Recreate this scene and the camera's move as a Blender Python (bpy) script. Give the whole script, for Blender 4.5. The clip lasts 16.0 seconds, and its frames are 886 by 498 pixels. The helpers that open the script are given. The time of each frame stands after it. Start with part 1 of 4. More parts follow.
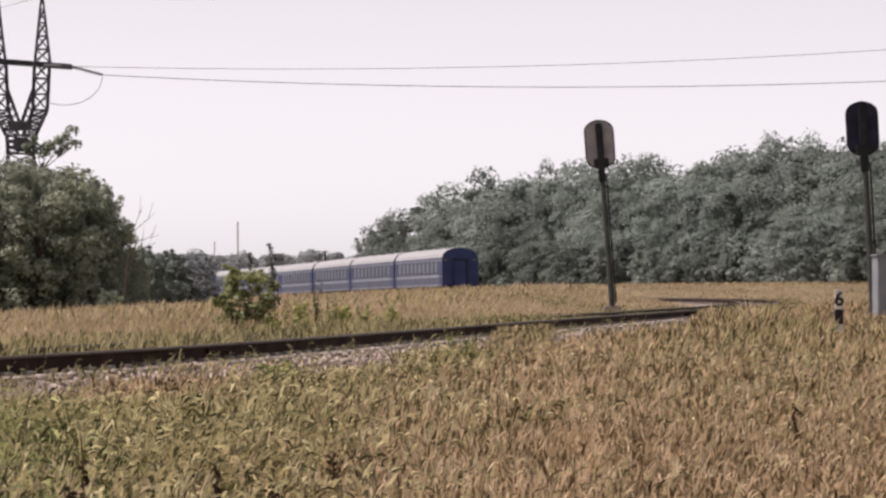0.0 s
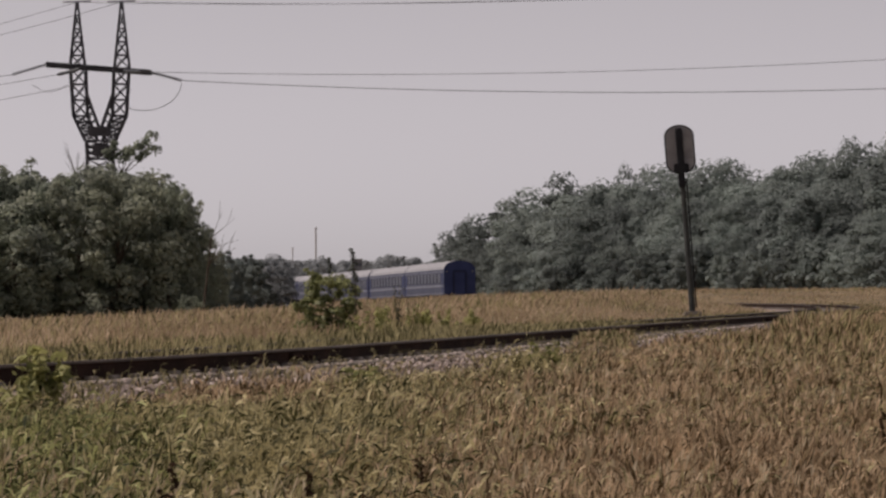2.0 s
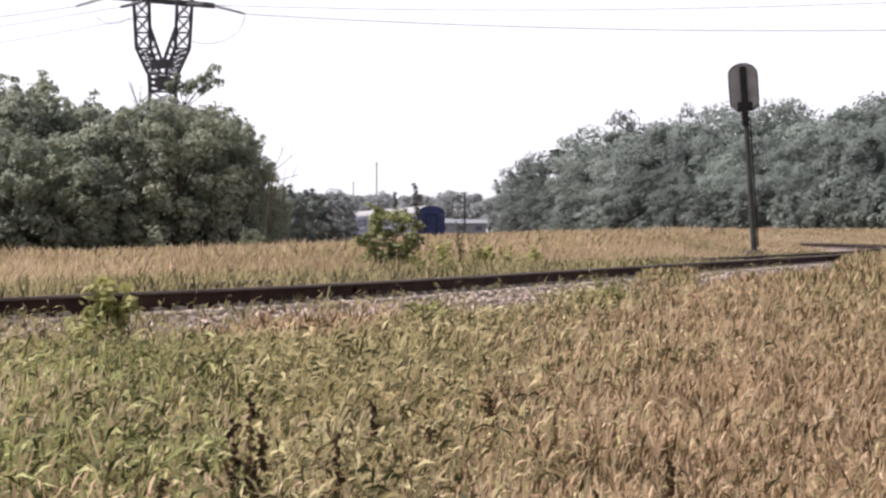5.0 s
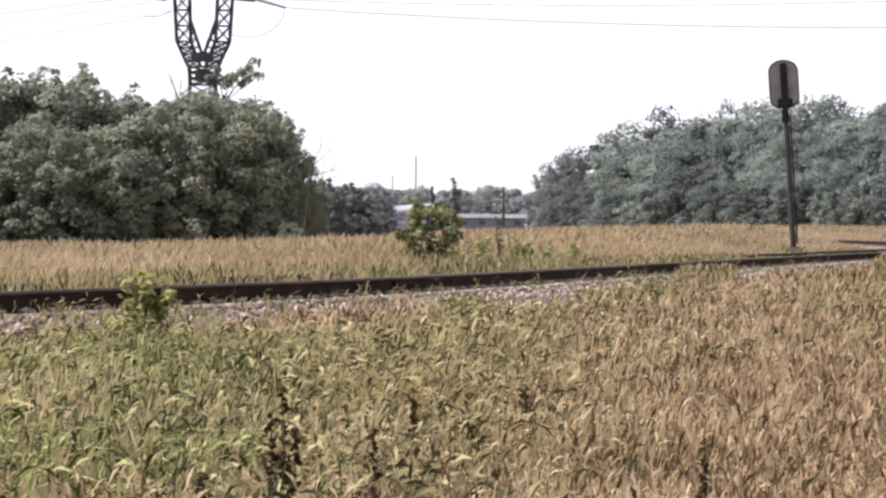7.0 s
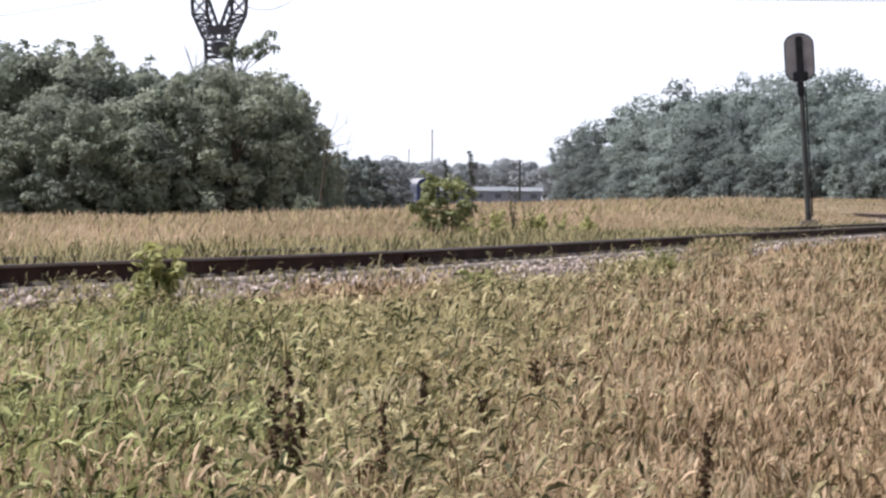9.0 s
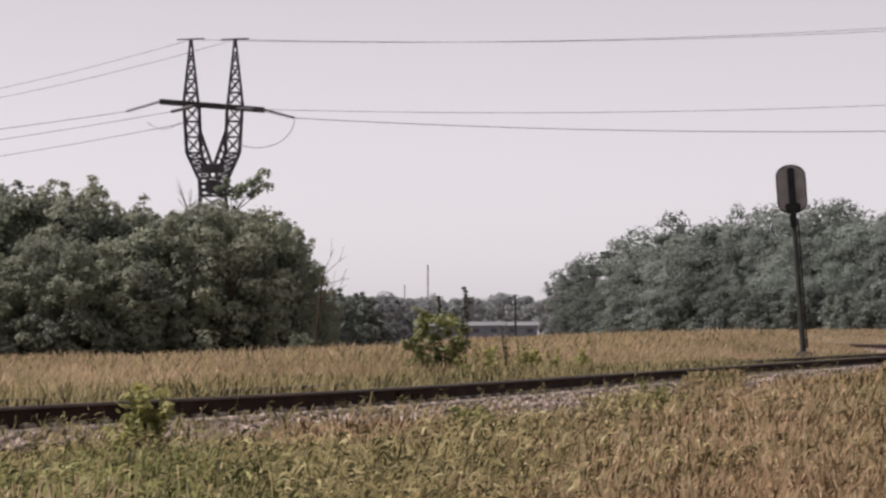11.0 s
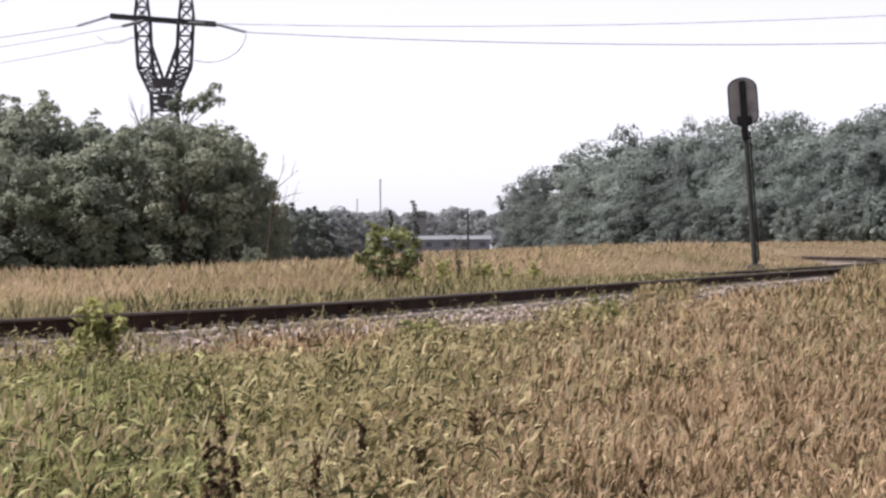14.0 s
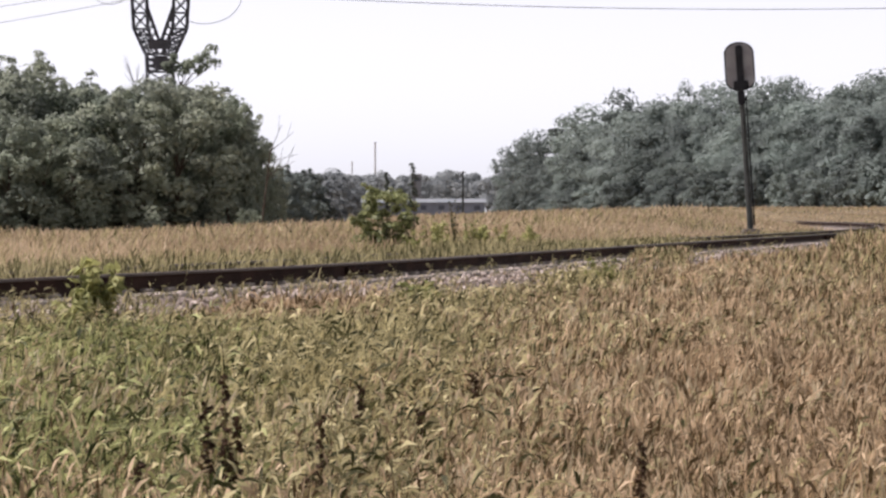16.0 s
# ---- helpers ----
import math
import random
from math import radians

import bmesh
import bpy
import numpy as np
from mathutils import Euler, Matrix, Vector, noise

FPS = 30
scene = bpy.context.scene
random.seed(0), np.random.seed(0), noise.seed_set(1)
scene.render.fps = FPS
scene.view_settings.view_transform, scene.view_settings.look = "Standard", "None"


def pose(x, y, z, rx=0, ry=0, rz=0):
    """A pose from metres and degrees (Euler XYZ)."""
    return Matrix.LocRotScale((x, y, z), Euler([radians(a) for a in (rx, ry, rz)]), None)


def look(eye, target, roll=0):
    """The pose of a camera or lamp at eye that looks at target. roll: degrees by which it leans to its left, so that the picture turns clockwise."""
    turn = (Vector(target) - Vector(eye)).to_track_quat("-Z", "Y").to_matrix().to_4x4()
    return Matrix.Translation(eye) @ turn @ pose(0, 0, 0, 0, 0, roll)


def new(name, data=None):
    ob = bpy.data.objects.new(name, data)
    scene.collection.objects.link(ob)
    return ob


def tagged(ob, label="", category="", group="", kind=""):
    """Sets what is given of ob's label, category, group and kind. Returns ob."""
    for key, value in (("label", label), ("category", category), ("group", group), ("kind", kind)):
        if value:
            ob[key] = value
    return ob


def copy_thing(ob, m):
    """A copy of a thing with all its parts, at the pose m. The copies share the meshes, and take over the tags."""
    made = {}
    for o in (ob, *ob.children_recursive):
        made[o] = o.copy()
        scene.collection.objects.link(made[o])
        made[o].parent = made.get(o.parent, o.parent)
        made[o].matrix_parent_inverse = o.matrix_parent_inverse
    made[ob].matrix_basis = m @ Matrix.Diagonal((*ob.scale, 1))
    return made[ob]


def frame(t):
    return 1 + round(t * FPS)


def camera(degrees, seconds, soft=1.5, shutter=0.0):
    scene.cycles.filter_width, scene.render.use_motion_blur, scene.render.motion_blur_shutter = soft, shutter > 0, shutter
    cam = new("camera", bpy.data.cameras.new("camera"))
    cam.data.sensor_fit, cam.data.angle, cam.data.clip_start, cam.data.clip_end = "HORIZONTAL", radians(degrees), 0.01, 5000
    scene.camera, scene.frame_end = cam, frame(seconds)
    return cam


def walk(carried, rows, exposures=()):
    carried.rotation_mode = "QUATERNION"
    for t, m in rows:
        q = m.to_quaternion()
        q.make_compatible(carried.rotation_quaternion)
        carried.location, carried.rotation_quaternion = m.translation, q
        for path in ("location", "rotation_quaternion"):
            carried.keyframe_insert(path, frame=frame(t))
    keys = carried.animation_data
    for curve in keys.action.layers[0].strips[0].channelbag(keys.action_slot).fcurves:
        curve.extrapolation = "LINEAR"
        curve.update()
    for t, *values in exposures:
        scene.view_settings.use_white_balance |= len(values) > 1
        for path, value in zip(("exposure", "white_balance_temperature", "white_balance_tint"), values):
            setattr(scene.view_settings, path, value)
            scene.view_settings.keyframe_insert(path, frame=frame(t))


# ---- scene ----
# ---- camera ----
EYE = 1.70
cam = camera(14.89, 16.0, soft=2.6)
# seconds, sideways and upward sway in metres, then tilt, lean and turn in degrees
PATH = [
    (0, 0.1046, 0.0169, 90.6675, 0.511, -1.9387), (0.5, 0.0836, 0.0154, 90.7253, 0.745, -1.6718),
    (1, 0.0660, 0.0127, 90.7583, 0.800, -1.3853), (1.5, 0.0525, 0.0100, 90.7657, 0.664, -0.8910),
    (2, 0.0399, 0.0082, 90.7703, 0.478, -0.6232), (2.5, 0.0404, 0.0011, 90.1328, 0.316, -0.5092),
    (3, 0.0263, 0.0013, 90.1598, 0.272, -0.3240), (3.5, 0.0131, -0.0004, 90.1283, 0.111, -0.2010),
    (4, 0.0000, 0.0000, 90.1335, 0.000, 0.0000), (4.5, 0.0036, -0.0082, 89.9880, -0.034, 0.1905),
    (5, -0.0115, -0.0054, 89.6932, -0.144, 0.3922), (6, -0.0130, -0.0020, 89.6400, -0.320, 0.7200),
    (7.5, -0.0121, 0.0002, 89.5080, -0.558, 1.1490), (8, -0.0047, 0.0018, 89.3618, -0.563, 1.2090),
    (8.5, 0.0007, 0.0043, 89.2417, -0.621, 1.3387), (9, 0.0273, 0.0028, 89.1397, -0.566, 1.3253),
    (9.5, 0.0553, 0.0115, 89.4308, -0.485, 1.3432), (10, 0.0850, 0.0223, 90.2745, -0.150, 1.3530),
    (10.2, 0.0882, 0.0190, 91.1610, -0.063, 1.3792), (10.6, 0.0890, 0.0190, 91.5000, 0.050, 1.3500),
    (11.5, 0.0920, 0.0200, 91.2750, 0.220, 1.1625), (12.3, 0.0953, 0.0211, 90.7417, 0.314, 0.9420),
    (12.5, 0.1036, 0.0116, 90.4462, 0.345, 0.8430), (13, 0.1085, 0.0126, 90.4890, 0.406, 0.8055),
    (13.5, 0.1107, 0.0199, 90.4357, 0.341, 0.6300), (14, 0.1027, 0.0120, 89.9693, 0.342, 0.4642),
    (14.5, 0.1009, 0.0062, 89.4570, 0.303, 0.2295), (15, 0.0847, 0.0040, 89.2755, 0.150, 0.2985),
    (15.5, 0.0807, 0.0091, 89.2657, 0.054, 0.3120), (16, 0.0722, 0.0058, 89.3452, 0.014, 0.3728),
]
EXPOSURES = [(t, e + 0.44, k + (25 if k > 6580 else -240), tint + 2.5) for t, e, k, tint in (
    (0.0, -0.10, 6650, 18), (0.5, -0.19, 6650, 18), (1.0, -0.62, 6650, 18), (1.5, -0.75, 6700, 19), (2.0, -0.93, 6700, 19), (2.4, -0.05, 6650, 19),
    (3.0, 0.07, 6600, 18), (3.5, 0.02, 6650, 18), (4.0, -0.2, 6700, 18), (4.5, -0.05, 6650, 19), (5.0, 0.28, 6550, 17), (7.5, 0.33, 6450, 17), (8.5, 0.33, 6250, 14),
    (9.0, 0.33, 6150, 13), (9.5, 0.1, 6450, 17), (10.0, -0.14, 6600, 18), (10.3, -0.42, 6600, 18), (12.5, -0.3, 6650, 18), (13.5, -0.3, 6650, 18),
    (14.0, 0.12, 6450, 16), (14.5, 0.27, 6450, 16), (15.0, 0.3, 6150, 13), (15.5, 0.26, 6150, 13), (16.0, 0.06, 6500, 16))]
walk(cam, [(t, pose(x, 0, EYE + z, rx, ry, rz)) for t, x, z, rx, ry, rz in PATH], EXPOSURES)

# ---- light ----
SUN_ELEVATION, SUN_TURN = 58.0, -84.0   # degrees; the turn is from the view's way, to the left
world = bpy.data.worlds.new("hazy_sky")
scene.world = world
world.use_nodes = True
wn, wl = world.node_tree.nodes, world.node_tree.links
sky = wn.new("ShaderNodeTexSky")
sky.sky_type, sky.sun_disc = "NISHITA", False
sky.sun_elevation, sky.sun_rotation = radians(SUN_ELEVATION), radians(SUN_TURN)
sky.dust_density, sky.air_density, sky.ozone_density = 0.45, 0.45, 1.0
haze = wn.new("ShaderNodeHueSaturation")   # thin white summer haze
haze.inputs["Saturation"].default_value = 0.08
wl.new(sky.outputs[0], haze.inputs["Color"])
wl.new(haze.outputs[0], wn["Background"].inputs[0])
wn["Background"].inputs[1].default_value = 0.122
sun = new("sun", bpy.data.lights.new("sun", "SUN"))
sun.data.energy, sun.data.angle, sun.data.color = 4.0, radians(1.0), (1.0, 0.94, 0.86)
sa, se = radians(SUN_TURN), radians(SUN_ELEVATION)
sun.matrix_world = look((math.sin(sa) * math.cos(se) * 50, math.cos(sa) * math.cos(se) * 50, math.sin(se) * 50), (0, 0, 0))


# ---- materials ----
def material(name, low, high, scale=4.0, rough=0.8, metal=0.0, bump=0.0, island=0.0, through_light=0.0, fine=30.0, piece=0.0, gloss=0.3, tone=0.0):
    """Two tones mixed by noise at two scales; island and piece vary the value from one small form or object to the next."""
    m = bpy.data.materials.new(name)
    m.use_nodes = True
    nt = m.node_tree
    n, l = nt.nodes, nt.links
    b = n["Principled BSDF"]
    geo = n.new("ShaderNodeNewGeometry")
    big, small = n.new("ShaderNodeTexNoise"), n.new("ShaderNodeTexNoise")
    big.inputs["Scale"].default_value, small.inputs["Scale"].default_value = scale, scale * fine
    big.inputs["Detail"].default_value = small.inputs["Detail"].default_value = 3
    for tex in (big, small):
        if piece or island:
            l.new(geo.outputs["Position"], tex.inputs["Vector"])
        else:
            tc = n.new("ShaderNodeTexCoord")
            l.new(tc.outputs["Object"], tex.inputs["Vector"])
    mixf = n.new("ShaderNodeMath")
    mixf.operation = "MULTIPLY_ADD"
    l.new(small.outputs[0], mixf.inputs[0])
    mixf.inputs[1].default_value = 0.45
    l.new(big.outputs[0], mixf.inputs[2])
    ramp = n.new("ShaderNodeMapRange")
    ramp.inputs[1].default_value, ramp.inputs[2].default_value = 0.45, 1.0
    l.new(mixf.outputs[0], ramp.inputs[0])
    factor = ramp.outputs[0]
    if island or piece:
        add = n.new("ShaderNodeMath")
        add.operation = "MULTIPLY_ADD"
        if island:
            l.new(geo.outputs["Random Per Island"], add.inputs[0])
        else:
            info = n.new("ShaderNodeObjectInfo")
            l.new(info.outputs["Random"], add.inputs[0])
        add.inputs[1].default_value = (island or piece) * 2
        shift = n.new("ShaderNodeMath")
        shift.operation = "SUBTRACT"
        l.new(factor, shift.inputs[0])
        shift.inputs[1].default_value = island or piece
        l.new(shift.outputs[0], add.inputs[2])
        add.use_clamp = True
        factor = add.outputs[0]
    mix = n.new("ShaderNodeMix")
    mix.data_type = "RGBA"
    mix.inputs[6].default_value, mix.inputs[7].default_value = (*low, 1), (*high, 1)
    l.new(factor, mix.inputs[0])
    colour = mix.outputs[2]
    if tone:
        info, vary, span, hue = n.new("ShaderNodeObjectInfo"), n.new("ShaderNodeHueSaturation"), n.new("ShaderNodeMapRange"), n.new("ShaderNodeMapRange")
        span.inputs[3].default_value, span.inputs[4].default_value = 1 - tone, 1 + tone
        hue.inputs[3].default_value, hue.inputs[4].default_value = 0.525, 0.475
        l.new(info.outputs["Random"], span.inputs[0])
        l.new(info.outputs["Random"], hue.inputs[0])
        l.new(span.outputs[0], vary.inputs["Value"])
        l.new(hue.outputs[0], vary.inputs["Hue"])
        l.new(colour, vary.inputs["Color"])
        colour = vary.outputs[0]
    l.new(colour, b.inputs["Base Color"])
    b.inputs["Roughness"].default_value, b.inputs["Metallic"].default_value = rough, metal
    b.inputs["Specular IOR Level"].default_value = gloss
    if bump:
        bm_ = n.new("ShaderNodeBump")
        bm_.inputs["Strength"].default_value, bm_.inputs["Distance"].default_value = bump, 0.02
        l.new(small.outputs[0], bm_.inputs["Height"])
        l.new(bm_.outputs[0], b.inputs["Normal"])
    if through_light:
        tr, ms = n.new("ShaderNodeBsdfTranslucent"), n.new("ShaderNodeMixShader")
        l.new(colour, tr.inputs[0])
        ms.inputs[0].default_value = through_light
        l.new(b.outputs[0], ms.inputs[1])
        l.new(tr.outputs[0], ms.inputs[2])
        l.new(ms.outputs[0], n["Material Output"].inputs[0])
    return m


SOIL = material("dry_soil", (0.10, 0.075, 0.045), (0.24, 0.18, 0.10), 0.15, 0.95, bump=0.5, island=0.01, fine=40)
STRAW = material("straw_grass", (0.100, 0.064, 0.028), (0.77, 0.585, 0.385), 1.6, 0.75, island=0.75, through_light=0.35, fine=12)
LUSH = material("lush_grass", (0.036, 0.045, 0.013), (0.50, 0.51, 0.225), 1.6, 0.7, island=0.8, through_light=0.35, fine=12)
GREEN = material("green_grass", (0.050, 0.050, 0.017), (0.66, 0.575, 0.315), 1.6, 0.7, island=0.85, through_light=0.35, fine=12)
TRACK_WEED = material("yellowing_weed", (0.070, 0.070, 0.028), (0.58, 0.51, 0.28), 1.2, 0.75, island=0.6, through_light=0.35, fine=12)
PALE = material("bleached_stalk", (0.30, 0.23, 0.13), (0.86, 0.74, 0.52), 1.6, 0.7, island=0.45, through_light=0.3, fine=12)
FIELD = material("ripe_field_grass", (0.28, 0.20, 0.128), (0.80, 0.64, 0.45), 0.22, 0.8, island=0.22, through_light=0.3, fine=10)
# low tone lifted towards grey to stand in for air haze
LEAF = material("broad_leaf", (0.135, 0.155, 0.135), (0.375, 0.415, 0.31), 0.35, 0.65, island=0.24, through_light=0.46, fine=6, tone=0.2)
# leaf tone paled and greyed in place of the air haze
LEAF_PALE = material("haze_pale_leaf", (0.135, 0.158, 0.142), (0.27, 0.315, 0.295), 0.13, 0.7, island=0.06, through_light=0.42, fine=3, tone=0.42)
# pale blue-grey foliage colour carries the distance haze
LEAF_FAR = material("far_haze_leaf", (0.24, 0.26, 0.27), (0.36, 0.385, 0.395), 0.05, 0.8, island=0.1, through_light=0.5, fine=6)
LEAF_DARK = material("dark_leaf", (0.022, 0.028, 0.024), (0.085, 0.10, 0.07), 1.2, 0.6, island=0.3, through_light=0.2, fine=4)
LEAF_BUSH = material("fresh_leaf", (0.065, 0.080, 0.034), (0.40, 0.425, 0.19), 1.2, 0.5, island=0.35, through_light=0.35, fine=4)
WEED_LEAF = material("sunlit_weed_leaf", (0.15, 0.165, 0.055), (0.52, 0.51, 0.22), 1.2, 0.6, island=0.4, through_light=0.4, fine=4)
BARK = material("bark", (0.05, 0.04, 0.03), (0.14, 0.11, 0.085), 3, 0.95, bump=0.6)
DOCK = material("seed_brown", (0.022, 0.011, 0.006), (0.085, 0.046, 0.022), 6, 0.9, island=0.3)
STALK = material("weed_stalk", (0.12, 0.11, 0.04), (0.26, 0.22, 0.09), 6, 0.8)
RAIL = material("rusty_rail_steel", (0.012, 0.007, 0.006), (0.050, 0.026, 0.019), 2.5, 0.9, 0.0, bump=0.3, gloss=0.12)
RAIL_HEAD = material("worn_sunlit_rail_head", (0.045, 0.032, 0.026), (0.13, 0.10, 0.085), 1.5, 0.5, 0.2)
CONCRETE = material("weathered_concrete", (0.16, 0.14, 0.125), (0.32, 0.29, 0.26), 3, 0.9, bump=0.4)
STONE = material("pinkish_ballast_stone", (0.15, 0.118, 0.10), (0.60, 0.505, 0.445), 3, 0.9, bump=0.4, island=0.42)
STONE_ONE = material("pinkish_granite_piece", (0.15, 0.118, 0.10), (0.60, 0.505, 0.445), 3, 0.9, bump=0.4, piece=0.42)
BED = material("dusty_ballast_bed", (0.16, 0.12, 0.10), (0.38, 0.31, 0.28), 6, 0.95, bump=0.8, island=0.01)
LATTICE = material("dark_galvanised_lattice", (0.045, 0.045, 0.055), (0.11, 0.11, 0.125), 1, 0.7, 0.3)
WIRE = material("weathered_cable", (0.12, 0.12, 0.13), (0.22, 0.22, 0.24), 1, 0.6, 0.4)
INSULATOR = material("grey_glass_insulator", (0.10, 0.11, 0.12), (0.20, 0.21, 0.23), 4, 0.35)
NAVY = material("dark_navy_signal_paint", (0.010, 0.011, 0.026), (0.026, 0.027, 0.058), 3, 0.7)
BLACK = material("matt_black_paint", (0.010, 0.010, 0.013), (0.028, 0.028, 0.034), 3, 0.75)
GREY = material("chalky_grey_paint", (0.24, 0.23, 0.24), (0.40, 0.39, 0.40), 3, 0.8)
POST = material("tarred_grey_mast", (0.028, 0.030, 0.030), (0.075, 0.08, 0.076), 3, 0.75)
CABINET = material("pale_grey_cabinet_paint", (0.17, 0.18, 0.20), (0.25, 0.26, 0.29), 2, 0.6)
WHITE = material("whitewash", (0.55, 0.53, 0.48), (0.78, 0.76, 0.71), 6, 0.9)
# coach blue greyed in its colour for haze and sun gloss
BLUE = material("haze_greyed_coach_blue", (0.053, 0.062, 0.102), (0.094, 0.106, 0.152), 0.6, 0.65, gloss=0.3)
BLUE_END = material("dusty_blue_end_paint", (0.023, 0.035, 0.112), (0.040, 0.057, 0.16), 1.0, 0.6)
BELLOWS = material("dusty_bellows_rubber", (0.018, 0.024, 0.060), (0.032, 0.042, 0.10), 1.0, 0.8)
STRIPE = material("pale_coach_stripe", (0.17, 0.185, 0.23), (0.27, 0.285, 0.34), 0.6, 0.7)
COACH_ROOF = material("silver_grey_coach_roof", (0.30, 0.30, 0.32), (0.45, 0.45, 0.46), 0.4, 0.5, 0.2)
COACH_GLASS = material("dark_coach_glass", (0.045, 0.055, 0.085), (0.085, 0.095, 0.125), 0.5, 0.3, gloss=0.5)
UNDER = material("sooty_underframe", (0.012, 0.012, 0.014), (0.045, 0.042, 0.040), 2, 0.9)
SHED_ROOF = material("pale_metal_roof", (0.17, 0.19, 0.21), (0.26, 0.27, 0.29), 0.2, 0.5)
SHED_WALL = material("grey_shed_wall", (0.17, 0.19, 0.24), (0.26, 0.28, 0.34), 0.3, 0.9)
# masonry colour raised to a pale grey as distance haze
BRICKWORK = material("haze_pale_masonry", (0.52, 0.53, 0.55), (0.64, 0.65, 0.67), 0.1, 0.9)
INSECT = material("brown_insect_shell", (0.035, 0.016, 0.011), (0.10, 0.055, 0.035), 300, 0.5)
WING = material("pale_insect_wing", (0.52, 0.50, 0.47), (0.72, 0.70, 0.66), 300, 0.4, through_light=0.5)


# ---- makers ----
def mesh_np(name, verts, faces, mat, smooth=False):
    """A mesh from an array of points and one array of equal faces, or several."""
    me = bpy.data.meshes.new(name)
    groups = faces if isinstance(faces, list) else [faces]
    groups = [g for g in groups if len(g)]
    sizes = np.concatenate([np.full(len(g), g.shape[1]) for g in groups])
    loops = np.concatenate([g.ravel() for g in groups]).astype(np.int32)
    me.vertices.add(len(verts))
    me.vertices.foreach_set("co", np.asarray(verts, np.float32).ravel())
    me.loops.add(len(loops))
    me.loops.foreach_set("vertex_index", loops)
    me.polygons.add(len(sizes))
    me.polygons.foreach_set("loop_start", np.concatenate([[0], np.cumsum(sizes)[:-1]]).astype(np.int32))
    me.update(calc_edges=True)
    me.materials.append(mat)
    if smooth:
        me.shade_smooth()
    return me


def part(name, bm, mat, parent=None, label="", smooth=False):
    """Links a bmesh as one mesh object under a thing or a part."""
    me = bpy.data.meshes.new(name)
    bm.to_mesh(me)
    bm.free()
    me.materials.append(mat)
    if smooth:
        me.shade_smooth()
    ob = new(name, me)
    ob.parent = parent
    return tagged(ob, label)


def shared(name, me, parent, m=None):
    ob = new(name, me)
    ob.parent = parent
    if m is not None:
        ob.matrix_local = m
    return ob


def empty(name, m, label, category, group="", kind=""):
    ob = new(name)
    ob.matrix_world = m
    return tagged(ob, label, category, group, kind)


def box(bm, size, at=(0, 0, 0), bevel=0.0, turn=None):
    """Adds a box to bm, its edges bevelled."""
    m = Matrix.Translation(at) @ (turn or Matrix()) @ Matrix.Diagonal((*size, 1))
    made = bmesh.ops.create_cube(bm, size=1, matrix=m)["verts"]
    if bevel:
        edges = {e for v in made for e in v.link_edges}
        bmesh.ops.bevel(bm, geom=list(edges), offset=bevel, segments=2, affect="EDGES", clamp_overlap=True)
    return bm


def rod(bm, a, b, r1, r2=None, sides=6):
    """Adds a tapered bar from a to b."""
    a, b = Vector(a), Vector(b)
    d = b - a
    m = Matrix.Translation((a + b) / 2) @ d.to_track_quat("Z", "Y").to_matrix().to_4x4()
    bmesh.ops.create_cone(bm, cap_ends=True, segments=sides, radius1=r1, radius2=r1 if r2 is None else r2, depth=d.length, matrix=m)
    return bm


def sweep(profile, points, mat, name, closed=True):
    """A profile of (side, up) carried along points; returns a mesh."""
    pts = np.asarray(points, float)
    way = np.gradient(pts, axis=0)
    way /= np.linalg.norm(way[:, :2], axis=1)[:, None]
    side = np.stack([way[:, 1], -way[:, 0], 0 * way[:, 0]], 1)
    k = len(profile)
    v = np.concatenate([pts[:, None] + side[:, None] * np.array([p[0] for p in profile])[None, :, None]
                        + np.array([0, 0, 1.0])[None, None] * np.array([p[1] for p in profile])[None, :, None]]).reshape(-1, 3)
    i = np.arange(len(pts) - 1)[:, None] * k
    j = np.arange(k if closed else k - 1)[None]
    jn = (j + 1) % k
    q = np.stack([i + j, i + jn, i + k + jn, i + k + j], 2).reshape(-1, 4)
    return mesh_np(name, v, q, mat)


# ---- the railway's line ----
LINE = [(-11.60, 8.0), (-8.10, 18.7), (-4.65, 30.3), (-1.95, 39.5), (2.15, 58.5), (7.75, 84.1), (13.20, 109.3), (17.60, 137.3),
        (19.40, 166.7), (17.90, 200.0), (15.60, 243.0), (11.27, 286.0), (7.71, 310.3), (3.84, 334.6), (0.05, 358.9), (-3.75,
        383.2), (-9.65, 437.1), (-15.96, 491.0), (-24.96, 549.0), (-41.96, 621.0), (-70.96, 706.0), (-115.96, 801.0), (-180.96,
        911.0)]


